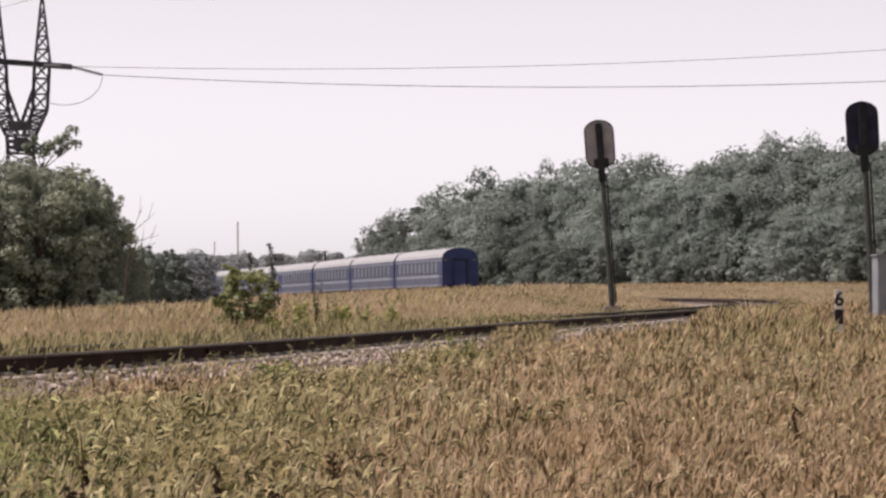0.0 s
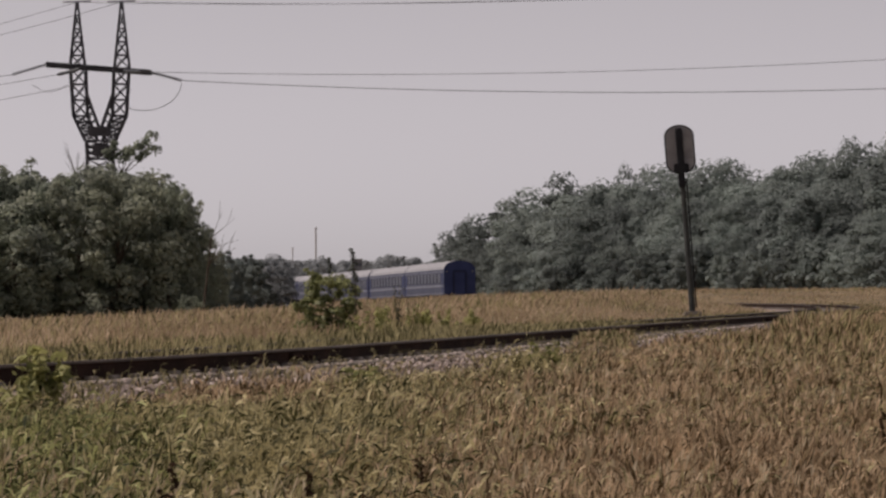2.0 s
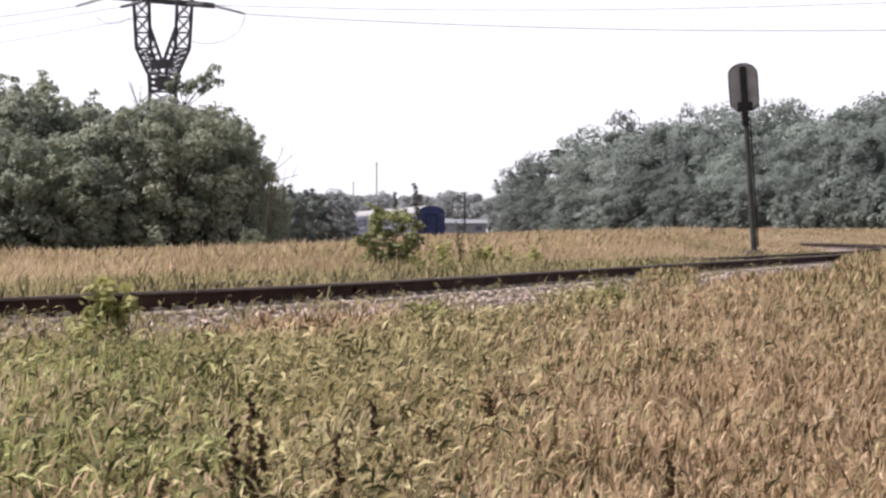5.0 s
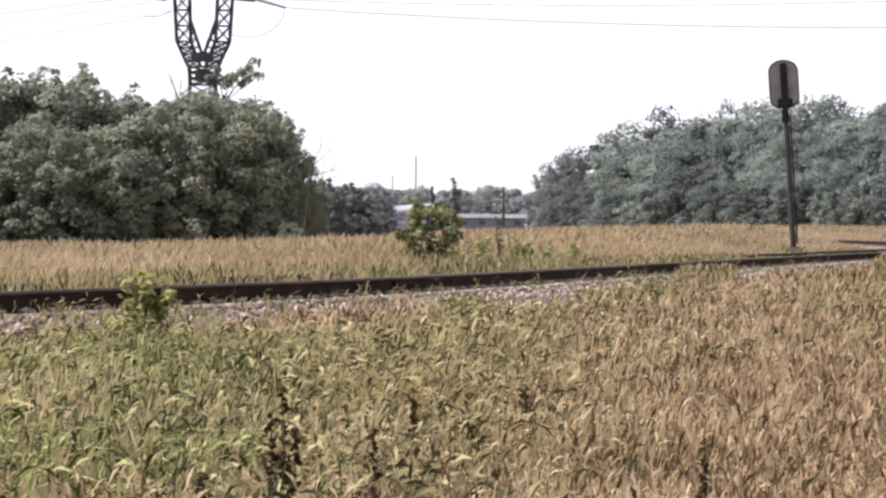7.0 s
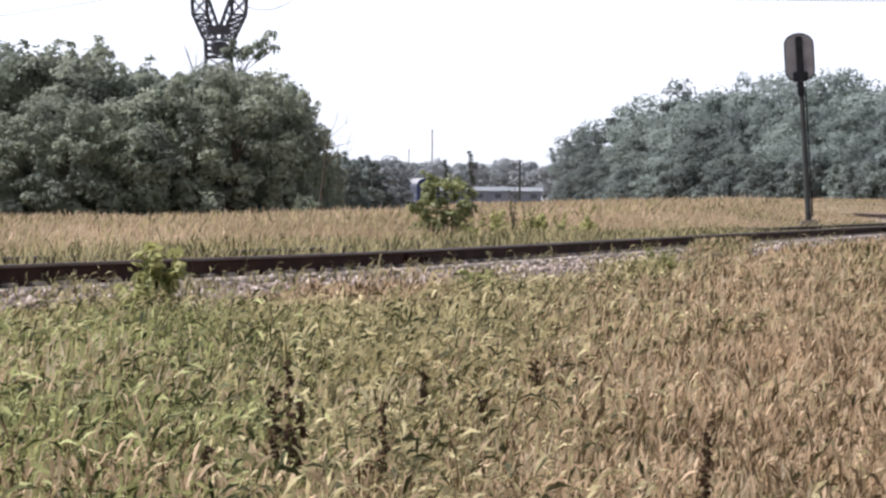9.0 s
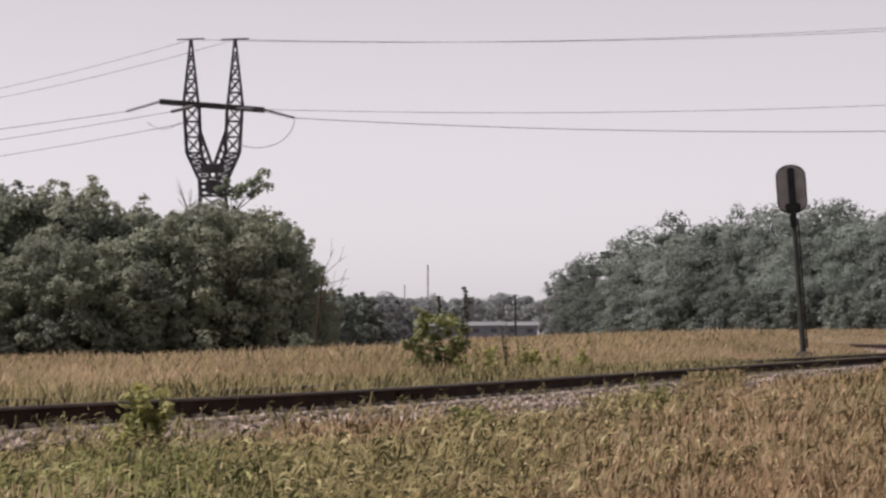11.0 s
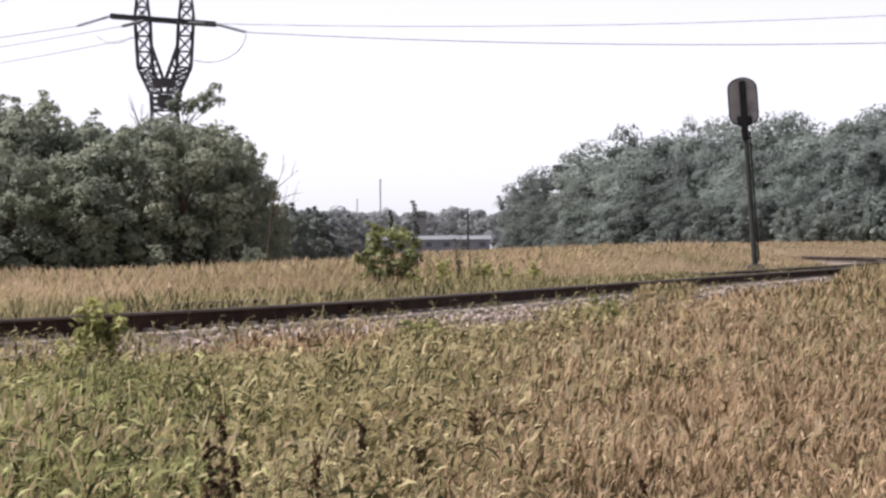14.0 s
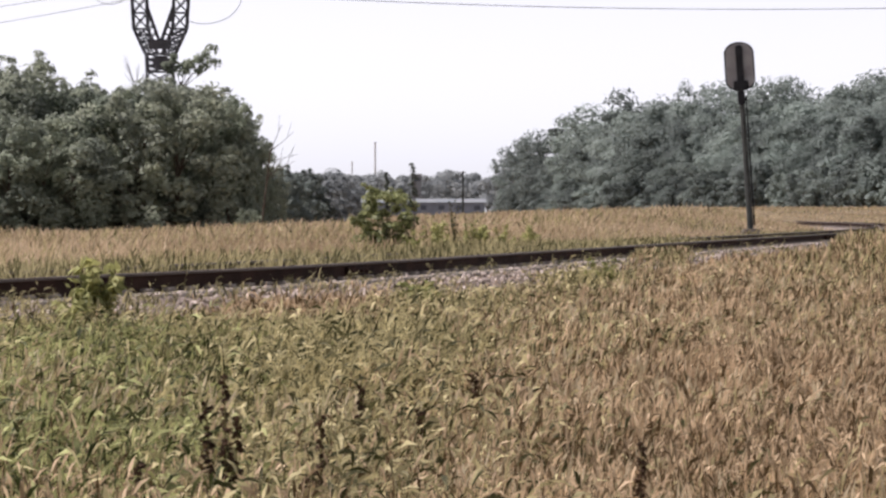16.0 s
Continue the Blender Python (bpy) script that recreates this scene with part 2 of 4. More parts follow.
def smooth_line(ctrl, step=1.0):
    c = np.array(ctrl, float)
    c = np.concatenate([[2 * c[0] - c[1]], c, [2 * c[-1] - c[-2]]])
    out = []
    for i in range(1, len(c) - 2):
        for u in np.linspace(0, 1, 24, endpoint=False):
            p0, p1, p2, p3 = c[i - 1:i + 3]
            out.append(0.5 * (2 * p1 + (p2 - p0) * u + (2 * p0 - 5 * p1 + 4 * p2 - p3) * u**2 + (3 * p1 - p0 - 3 * p2 + p3) * u**3))
    out = np.array(out + [c[-2]])
    ker = np.ones(15) / 15
    pad = np.concatenate([np.repeat(out[:1], 7, 0) + (np.arange(-7, 0)[:, None]) * (out[1] - out[0]), out,
                          np.repeat(out[-1:], 7, 0) + (np.arange(1, 8)[:, None]) * (out[-1] - out[-2])])
    out = np.stack([np.convolve(pad[:, k], ker, "valid") for k in (0, 1)], 1)
    arc = np.concatenate([[0], np.cumsum(np.linalg.norm(np.diff(out, axis=0), axis=1))])
    s = np.arange(0, arc[-1], step)
    return np.stack([np.interp(s, arc, out[:, k]) for k in (0, 1)], 1), s


def rail_z(y):
    return EYE + np.interp(y, [0, 200, 286, 310, 334, 358, 383, 490, 2000], [-0.6, -0.62, -0.92, -1.03, -1.18, -1.36, -1.55, -1.66, -1.7])


TRACK, ARC = smooth_line(LINE, 1.0)
TRACK3 = np.column_stack([TRACK, rail_z(TRACK[:, 1])])
WAY = np.gradient(TRACK, axis=0)
WAY /= np.linalg.norm(WAY, axis=1)[:, None]


def step01(x):
    x = np.clip(x, 0, 1)
    return x * x * (3 - 2 * x)


def beside(x, y):
    """Signed distance from the line (positive on the camera's side) and the rail's height there."""
    x, y = np.atleast_1d(x).astype(float), np.atleast_1d(y).astype(float)
    d, z = np.empty(len(x)), np.empty(len(x))
    for a in range(0, len(x), 4000):
        dx, dy = x[a:a + 4000, None] - TRACK[None, :, 0], y[a:a + 4000, None] - TRACK[None, :, 1]
        k = np.argmin(dx * dx + dy * dy, 1)
        r = np.arange(len(k))
        d[a:a + 4000] = dx[r, k] * WAY[k, 1] - dy[r, k] * WAY[k, 0]
        far = np.sqrt(dx[r, k] ** 2 + dy[r, k] ** 2)
        d[a:a + 4000] = np.sign(d[a:a + 4000] + 1e-9) * far
        z[a:a + 4000] = TRACK3[k, 2]
    return d, z


def wave(x, y, s, k):
    return np.sin(x / s + 1.3 * k) * np.cos(y / s * 0.83 + 2.1 * k) + 0.5 * np.sin(x / s * 2.3 - y / s * 1.7 + k)


def ground_z(x, y):
    x, y = np.atleast_1d(x).astype(float), np.atleast_1d(y).astype(float)
    d, rz = beside(x, y)
    fore = -1.20 - 0.52 * step01((d - 2) / 9) + 0.15 * step01((y - 40) / 32) + 0.26 * step01((y - 84) / 10.7) * (1 - step01((y - 104) / 13))
    open_field = np.clip(-0.68 + 0.040 * x, -1.32, 0.05) - 0.35 * step01((80 - y) / 53)
    field = open_field
    right = fore * (1 - step01((y - 180) / 60)) + open_field * step01((y - 180) / 60)
    base = np.where(d > 0, right, field) + EYE
    base = base * (1 - step01((y - 307) / 110)) + (EYE - 1.75) * step01((y - 307) / 110)
    near = np.where(d > 0, rz - 0.50, rz - 0.42)
    w = step01((np.abs(d) - 1.8) / np.where(d > 0, 1.6, 7.0))
    z = near * (1 - w) + base * w
    z = z + 0.03 * wave(x, y, 2.1, 1) * step01((np.abs(d) - 2.6) / 2)
    return z


def G(x, y):
    return float(ground_z(x, y)[0])


# ---- ground ----
def build_ground():
    xs = np.unique(np.concatenate([np.arange(-16, 26, 0.6), np.arange(-60, 70, 3.0), np.sinh(np.linspace(-5, 5, 60)) * 50]))
    ys = np.unique(np.concatenate([np.arange(-6, 96, 0.7), np.arange(96, 240, 2.5), np.arange(240, 700, 7), -np.geomspace(7, 3500, 25),
                                   np.geomspace(700, 4600, 40)]))
    X, Y = np.meshgrid(xs, ys)
    Z = ground_z(X.ravel(), Y.ravel())
    v = np.column_stack([X.ravel(), Y.ravel(), Z])
    w = len(xs)
    i = (np.arange(len(ys) - 1)[:, None] * w + np.arange(w - 1)[None]).ravel()
    me = mesh_np("ground", v, np.stack([i, i + 1, i + w + 1, i + w], 1), SOIL, True)
    tagged(new("ground", me), "dry sandy soil under the grass of the meadow", "ground", kind="structure")


build_ground()


# ---- track ----
JOINT = float(ARC[np.argmin(np.abs(TRACK[:, 0] + 0.76 - (598 - 784) / 6000 * TRACK[:, 1]))])


def build_track():
    prof = [(-2.7, -0.75), (-1.75, -0.27), (-1.3, -0.22), (1.3, -0.22), (1.7, -0.30), (2.75, -0.90)]
    bed = new("ballast", sweep(prof, TRACK3, BED, "ballast", closed=False))
    tagged(bed, "pinkish crushed-stone ballast bank under the rails", "ballast", kind="structure")
    # loose stones on the shoulder that faces the camera
    rng = np.random.default_rng(5)
    stones = []
    for k in range(4):
        bm = bmesh.new()
        bmesh.ops.create_icosphere(bm, subdivisions=1, radius=0.5)
        for vv in bm.verts:
            vv.co = Vector((vv.co.x * rng.uniform(0.75, 1.25), vv.co.y * rng.uniform(0.6, 1.0), vv.co.z * rng.uniform(0.5, 0.95)))
        me = bpy.data.meshes.new("stone")
        bm.to_mesh(me)
        bm.free()
        me.materials.append(STONE_ONE)
        stones.append(me)

    def spot(lo, hi):
        i = int(rng.integers(lo, hi))
        s = rng.uniform(1.02, 2.3)
        up = np.interp(s, [1.3, 1.7, 2.75], [-0.22, -0.30, -0.90])
        p = TRACK3[i] + np.array([WAY[i, 1], -WAY[i, 0], 0]) * s + np.array([*WAY[i], 0]) * rng.uniform(-.5, .5)
        return p + np.array([0, 0, up + 0.012])

    for k in range(290):
        p = spot(20, 46)
        size = rng.uniform(0.05, 0.11)
        shared("stone", stones[k % 4], bed, Matrix.LocRotScale(p, Euler(rng.uniform(0, 6, 3)), (size, size, size)))
    base_v = [np.array([v.co for v in me.vertices]) for me in stones]
    base_f = [np.array([p.vertices for p in me.polygons]) for me in stones]
    vs, fs, n = [], [], 0
    for k in range(8500):
        p = spot(10, 145)
        size = rng.uniform(0.035, 0.10)
        rot = np.array(Euler(rng.uniform(0, 6, 3)).to_matrix())
        v = base_v[k % 4] @ rot.T * size + p
        vs.append(v)
        fs.append(base_f[k % 4] + n)
        n += len(v)
    ob = new("loose_stones", mesh_np("loose_stones", np.concatenate(vs), np.concatenate(fs), STONE))
    ob.parent = bed
    tagged(ob, kind="stuff")

    thing = empty("railway_track", Matrix(), "rusty steel rails on concrete sleepers half hidden by weeds", "railway track")
    rail = [(-0.066, 0.0), (-0.066, -0.012), (-0.02, -0.028), (-0.009, -0.05), (-0.009, -0.145), (-0.03, -0.16), (-0.075, -0.166), (-0.075, -0.18),
            (0.075, -0.18), (0.075, -0.166), (0.03, -0.16), (0.009, -0.145), (0.009, -0.05), (0.02, -0.028), (0.066, -0.012), (0.066, 0.0)]
    rail = [(x * (0.55 if y > -0.04 else 1.0), y) for x, y in rail]
    # worn top; its lighter colour runs down the sides as a sunlit edge
    head = [(-0.039, -0.026), (-0.039, -0.004), (-0.030, 0.004), (0.030, 0.004), (0.039, -0.004), (0.039, -0.026)]
    for side in (-0.76, 0.76):
        r = shared("rail", sweep([(x + side, y) for x, y in rail], TRACK3, RAIL, "rail"), thing)
        h = shared("running_surface", sweep([(x + side, y) for x, y in head], TRACK3, RAIL_HEAD, "running_surface"), r)
        tagged(h, "worn shiny running surface of the rail, sides lightened as if sunlit")
    # fishplates and rail clips
    bm = bmesh.new()
    box(bm, (0.05, 0.8, 0.10), (0, 0, 0), 0.012)
    for k in (-0.3, -0.1, 0.1, 0.3):
        rod(bm, (0.02, k, 0), (0.06, k, 0), 0.02, sides=6)
    plate = bpy.data.meshes.new("fishplate")
    bm.to_mesh(plate)
    bm.free()
    plate.materials.append(RAIL)
    bm = bmesh.new()
    box(bm, (2.7, 0.25, 0.17), (0, 0, -0.085), 0.02)
    for sx in (-1, 1):
        for e in (-1, 1):
            box(bm, (0.10, 0.16, 0.035), (sx * 0.76 + e * 0.12, 0, 0.018), 0.01)
    sleeper = bpy.data.meshes.new("sleeper")
    bm.to_mesh(sleeper)
    bm.free()
    sleeper.materials.append(CONCRETE)
    arc = 3.0
    while arc < 168:
        p = np.array([np.interp(arc, ARC, TRACK3[:, k]) for k in range(3)])
        w = np.array([np.interp(arc, ARC, WAY[:, k]) for k in range(2)])
        turn = math.degrees(math.atan2(-w[0], w[1]))
        shared("sleeper", sleeper, thing, pose(p[0], p[1], p[2] - 0.182, 0, 0, turn))
        arc += 0.55
    for arc in (JOINT - 25, JOINT, JOINT + 25, JOINT + 50):
        p = np.array([np.interp(arc, ARC, TRACK3[:, k]) for k in range(3)])
        w = np.array([np.interp(arc, ARC, WAY[:, k]) for k in range(2)])
        turn = math.degrees(math.atan2(-w[0], w[1]))
        q = p + np.array([w[1], -w[0], 0]) * (0.76 + 0.035)
        shared("fishplate", plate, thing, pose(q[0], q[1], q[2] - 0.095, 0, 0, turn))


build_track()


# ---- train ----
CAR, PITCH, CARS, SPEED = 24.0, 24.6, 11, 20.0


def build_car():
    car = empty("passenger_coach", Matrix(), "blue passenger coach with pale stripe and silver roof", "train coach", "coaches of the departing train")
    roof_half = [(1.52, 3.58), (1.42, 3.86), (1.15, 4.13), (0.75, 4.30), (0.35, 4.38)]
    roof = [(-x, z) for x, z in roof_half] + [(0, 4.40)] + roof_half[::-1]

    def hull(name, outline, mat, parent, y0, y1, label=""):
        bm = bmesh.new()
        a = [bm.verts.new((x, y0, z)) for x, z in outline]
        b = [bm.verts.new((x, y1, z)) for x, z in outline]
        n = len(outline)
        for i in range(n):
            bm.faces.new((a[i], a[(i + 1) % n], b[(i + 1) % n], b[i]))
        bm.faces.new(a[::-1]), bm.faces.new(b)
        bmesh.ops.recalc_face_normals(bm, faces=bm.faces)
        return part(name, bm, mat, parent, label)

    body = hull("body", [(-1.50, 3.60), (-1.55, 3.35), (-1.55, 1.25), (-1.50, 1.05), (1.50, 1.05), (1.55, 1.25), (1.55, 3.35), (1.50, 3.60)], BLUE, car, -12, 12, "blue painted steel body, greyed for haze")
    hull("roof", roof, COACH_ROOF, car, -11.97, 11.97, "silver-grey rounded roof")
    for sx in (-1, 1):
        for z, h in ((1.98, 0.20), (3.32, 0.07), (1.22, 0.10)):
            bm = box(bmesh.new(), (0.012, 23.7, h), (sx * 1.557, 0, z))
            part("stripe", bm, STRIPE, body, "pale grey painted stripe")
        for k in range(10):
            y = -9.2 + k * 2.04
            bm = box(bmesh.new(), (0.04, 1.15, 0.85), (sx * 1.542, y, 2.75), 0.01)
            w = part("window", bm, COACH_GLASS, body)
            bm = bmesh.new()
            for dy in (-0.60, 0.60):
                box(bm, (0.05, 0.06, 0.95), (sx * 1.545, y + dy, 2.75))
            for dz in (-0.45, 0.45):
                box(bm, (0.05, 1.14, 0.05), (sx * 1.545, y, 2.75 + dz))
            part("window_frame", bm, BLUE, w)
        for e in (-1, 1):
            bm = box(bmesh.new(), (0.03, 0.8, 2.1), (sx * 1.548, e * 11.2, 2.2), 0.008)
            part("door", bm, BLUE_END, body)
    for e in (-1, 1):
        hull("end_wall", [(-1.53, 1.07)] + [(x * 1.01, z) for x, z in roof] + [(1.53, 1.07)], BLUE_END, car, *sorted((e * 11.99, e * 12.03)), "dark blue end wall with rounded top")
        bm = bmesh.new()
        for sx in (-1, 1):
            box(bm, (0.16, 0.20, 2.2), (sx * 0.60, e * 12.12, 2.25), 0.03)
        box(bm, (1.36, 0.20, 0.16), (0, e * 12.12, 3.40), 0.03)
        g = part("gangway_bellows", bm, BELLOWS, car, "dusty dark blue gangway bellows")
        bm = box(bmesh.new(), (1.0, 0.05, 2.1), (0, e * 12.06, 2.22), 0.01)
        part("gangway_door", bm, BLUE_END, g)
        for sx in (-1, 1):
            bm = bmesh.new()
            rod(bm, (sx * 0.9, e * 12.0, 1.05), (sx * 0.9, e * 12.32, 1.05), 0.07, sides=10)
            rod(bm, (sx * 0.9, e * 12.32, 1.05), (sx * 0.9, e * 12.36, 1.05), 0.22, sides=12)
            part("buffer", bm, UNDER, car)
            bm = bmesh.new()
            rod(bm, (sx * 1.25, e * 12.02, 3.35), (sx * 1.25, e * 12.07, 3.35), 0.09, sides=12)
            part("tail_lamp", bm, INSULATOR, car)
    bm = box(bmesh.new(), (2.6, 22.5, 0.28), (0, 0, 0.93), 0.03)
    for y, ly, sz in ((-3.2, 2.2, 0.5), (0.6, 3.0, 0.55), (4.0, 1.6, 0.45)):
        box(bm, (2.3, ly, sz), (0, y, 0.60), 0.05)
    part("underframe", bm, UNDER, car)
    for e in (-1, 1):
        bm = bmesh.new()
        for sx in (-1, 1):
            box(bm, (0.16, 3.2, 0.22), (sx * 1.0, e * 8.5, 0.62), 0.04)
        box(bm, (2.1, 0.5, 0.25), (0, e * 8.5, 0.70), 0.04)
        bogie = part("bogie", bm, UNDER, car)
        for dy in (-1.2, 1.2):
            bm = bmesh.new()
            for sx in (-0.76, 0.76):
                rod(bm, (sx - 0.07, e * 8.5 + dy, 0.48), (sx + 0.07, e * 8.5 + dy, 0.48), 0.475, sides=20)
            rod(bm, (-0.76, e * 8.5 + dy, 0.48), (0.76, e * 8.5 + dy, 0.48), 0.08, sides=8)
            part("wheelset", bm, UNDER, bogie)
    for y in (-9, -4.5, 0, 4.5, 9):
        bm = bmesh.new()
        rod(bm, (0, y, 4.36), (0, y, 4.50), 0.16, 0.12, sides=10)
        part("roof_vent", bm, COACH_ROOF, car)
    return car


COACHES = [build_car()]
for k in range(1, CARS):
    COACHES.append(copy_thing(COACHES[0], Matrix()))


# ---- trees ----
def leaves(rng, centres, radii, per, size, squash=0.8, droop=0.3, ruffle=0.38, core=0.52):
    """Small leaf sprays, four-cornered and folded, round each centre."""
    n = len(centres) * per
    c = np.repeat(centres, per, 0)
    r = np.repeat(radii, per)
    d = rng.normal(size=(n, 3))
    d /= np.linalg.norm(d, axis=1)[:, None]
    d[:, 2] = np.where(rng.random(n) < 0.72, np.abs(d[:, 2]), d[:, 2])
    rad = r * rng.uniform(core, 1.06, n)
    p = c + d * rad[:, None] * np.array([1, 1, squash])
    nrm = d * 1.0 + rng.normal(size=(n, 3)) * ruffle + np.array([0, 0, droop])
    nrm /= np.linalg.norm(nrm, axis=1)[:, None]
    a = np.cross(nrm, rng.normal(size=(n, 3)))
    a /= np.linalg.norm(a, axis=1)[:, None]
    b = np.cross(nrm, a)
    s = size * rng.uniform(0.55, 1.35, n)[:, None]
    q = np.stack([p - a * s, p - b * s * 0.5 + nrm * s * 0.12, p + a * s, p + b * s * 0.5 + nrm * s * 0.12], 1).reshape(-1, 3)
    i = np.arange(n)[:, None] * 4
    return q, np.concatenate([i, i + 1, i + 2, i + 3], 1)


def build_tree(name, seed, height, spread, clumps, per, leaf, mat, label, low=0.08, category="tree", lean=0.0):
    """A tapered trunk with limbs, and a crown of leaf sprays in uneven clumps with gaps."""
    rng = np.random.default_rng(seed)
    tree = empty(name, Matrix(), label, category)
    bm = bmesh.new()
    top = Vector((lean * height, 0, height * 0.72))
    rod(bm, (0, 0, -0.3), top * 0.5, height * 0.022, height * 0.015, 8)
    rod(bm, top * 0.5, top, height * 0.015, height * 0.005, 7)
    centres, radii = [], []
    for k in range(clumps):
        u = low + (1 - low) * (k + rng.uniform(0, 1)) / clumps
        prof = (max(0.0, 1 - abs((u - 0.46) / 0.60) ** 2.4)) ** 0.5 * spread
        ang = k * 2.4 + rng.uniform(-0.6, 0.6)
        rad = prof * rng.uniform(0.30, 1.0) ** 0.6 * (1.15 if rng.random() < 0.2 else 1)
        z = height * u * rng.uniform(0.94, 1.05)
        centres.append((math.cos(ang) * rad + lean * z, math.sin(ang) * rad, z))
        radii.append(spread * rng.uniform(0.17, 0.36) * (1.45 if height > 10 else 1))
        if k % 3 == 0:
            start = top * min(0.95, u * 0.75)
            rod(bm, start, (centres[-1][0] * 0.9, centres[-1][1] * 0.9, z), height * 0.008, height * 0.002, 5)
    part("trunk", bm, BARK, tree)
    v, q = leaves(rng, np.array(centres), np.array(radii), per, leaf, ruffle=0.50, core=0.50)
    # loose sprigs that break the outline
    k = max(4, clumps // 5)
    pick = rng.integers(clumps // 2, clumps, k)
    cc = np.array(centres)[pick] * np.array([1.06, 1.06, 0.99]) + rng.normal(size=(k, 3)) * spread * 0.05
    grow = rng.normal(size=(k, 3)) * spread * 0.06 + np.array([0, 0, spread * 0.06])
    cc = np.concatenate([cc + grow * j for j in (1, 2, 3)])
    rr = np.repeat(np.array([0.16, 0.13, 0.09]) * spread, k)
    v2, q2 = leaves(rng, cc, rr, max(12, per // 4), leaf * 0.8)
    crown = new("crown", mesh_np("crown", np.concatenate([v, v2]), np.concatenate([q, q2 + len(v)]), mat))
    crown.parent = tree
    return tree


def plant(proto, spots, z_off=-0.05, group=""):
    """Sets a tree and its copies on the ground: (x, y, scale, turn)."""
    if group:
        tagged(proto, group=group)
    for k, (x, y, s, turn) in enumerate(spots):
        m = pose(x, y, G(x, y) + z_off, 0, 0, turn) @ Matrix.Diagonal((s[0], s[0], s[1], 1) if isinstance(s, tuple) else (s, s, s, 1))
        if k == 0:
            proto.matrix_world = m
        else:
            c = copy_thing(proto, Matrix())
            c.matrix_world = m


def at_px(px, dist):
    """Sideways place of a line of sight px steps from the picture's middle at the middle of the clip."""
    return (px - 784) / 6000 * dist


def build_woods():
    rng = np.random.default_rng(11)
    near = [build_tree("tree", 20 + k, 8.0, 3.3, 50, 130, 0.17, LEAF, "broad-leaved tree with a dense dark green crown", 0.04) for k in range(4)]
    spots = [[] for _ in near]
    # skyline of the belt beside the pylon: sight line, height over the eye
    sky_px = [-420, -200, -120, -40, 20, 100, 160, 230, 300, 370, 410, 440, 480]
    sky_h = [7.2, 7.0, 7.3, 7.6, 7.0, 6.8, 6.9, 6.8, 6.6, 6.2, 5.3, 4.2, 3.2]
    for k, px in enumerate(np.arange(-420, 350, 58)):
        for row in (0, 1, 2):
            d = 171 + row * 9 + rng.uniform(-3, 3)
            x = at_px(px + row * 31 * (px < 300) + rng.uniform(-12, 12), d)
            h = np.interp(px + row * 31, sky_px, sky_h) * d / 173 * (1.0, 1.0, 0.85)[row] + EYE - G(x, d)
            s = h / 8.4 * rng.uniform(0.86, 1.04)
            spots[int(rng.integers(0, 4))].append((x, d, (s * (1.02 if px < 280 else 0.82), s), rng.uniform(0, 360)))
    # lower trees in front
    for k, (px, up) in enumerate(((-190, 3.6), (-80, 4.6), (-22, 4.0), (40, 4.8), (95, 3.4))):
        d = 165.5 + rng.uniform(-1, 1)
        x = at_px(px, d)
        s = (up + EYE - G(x, d)) / 8.6
        spots[k % 4].append((x, d, (s * 1.2, s), 50 + 80 * k))
    # the belt's sloping end
    for k, (px, up, wide) in enumerate(((366, 5.7, 0.66), (396, 4.5, 0.56), (418, 3.5, 0.60), (445, 2.5, 0.66))):
        d = 172 + 3 * k
        x = at_px(px, d)
        s = (up + EYE - G(x, d)) / 8.6
        spots[k].append((x, d, (s * wide, s), 70 * k))
    for p, s in zip(near, spots):
        plant(p, s, group="tree belt below the pylon")
    # ragged slim tree standing out beside the pylon, and bare twigs at the belt's end
    d = 182.0
    step = d / 6000
    x, foot = at_px(284, d), G(at_px(284, d), d)
    slim = empty("tree", pose(x, d, foot), "slim ragged tree with sparse limbs rising beside the pylon", "tree")
    fork = Vector((0, 0, EYE + 228 * step - foot))
    bm = bmesh.new()
    rod(bm, (0, 0, -0.3), fork, 0.13, 0.05, 7)
    c, r = [], []
    for dx, up, full in ((-30, 30, 0.7), (-14, 44, 0.7), (6, 34, 0.7), (14, 26, 1.0), (36, 42, 1.1), (56, 56, 1.2), (60, 34, 1.0)):
        tip = fork + Vector((dx * step, rng.uniform(-0.4, 0.4), up * step))
        rod(bm, fork - Vector((0, 0, 0.4)), tip, 0.03, 0.008, 5)
        for u in (0.55, 0.75, 0.9, 1.0):
            c.append(tuple(fork.lerp(tip, u) + Vector(rng.normal(size=3)) * 0.08))
            r.append(0.34 * full * rng.uniform(0.7, 1.2))
    part("trunk", bm, BARK, slim)
    v, q = leaves(rng, np.array(c), np.array(r), 34, 0.14)
    ob = new("crown", mesh_np("crown", v, q, LEAF))
    ob.parent = slim
    twigs = empty("dead_tree", pose(at_px(205, 184), 184, G(at_px(205, 184), 184)), "bare grey twigs standing above the tree belt", "dead tree")
    top = EYE + 222 * 184 / 6000 - G(at_px(205, 184), 184)
    bm = bmesh.new()
    rod(bm, (0, 0, -0.2), (0, 0, top), 0.08, 0.03, 6)
    part("trunk", bm, BARK, twigs)
    for k in range(8):
        bm = bmesh.new()
        tip = Vector((rng.uniform(-0.9, 0.7), rng.uniform(-0.4, 0.4), top + rng.uniform(0.4, 1.7)))
        rod(bm, (0, 0, top - 0.3), tip, 0.018, 0.007, 5)
        rod(bm, tip * 0.5 + Vector((0, 0, top - 0.3)) * 0.5, tip + Vector((rng.uniform(-0.4, 0.4), 0, -0.1)), 0.010, 0.006, 4)
        part("branch", bm, BARK, twigs)
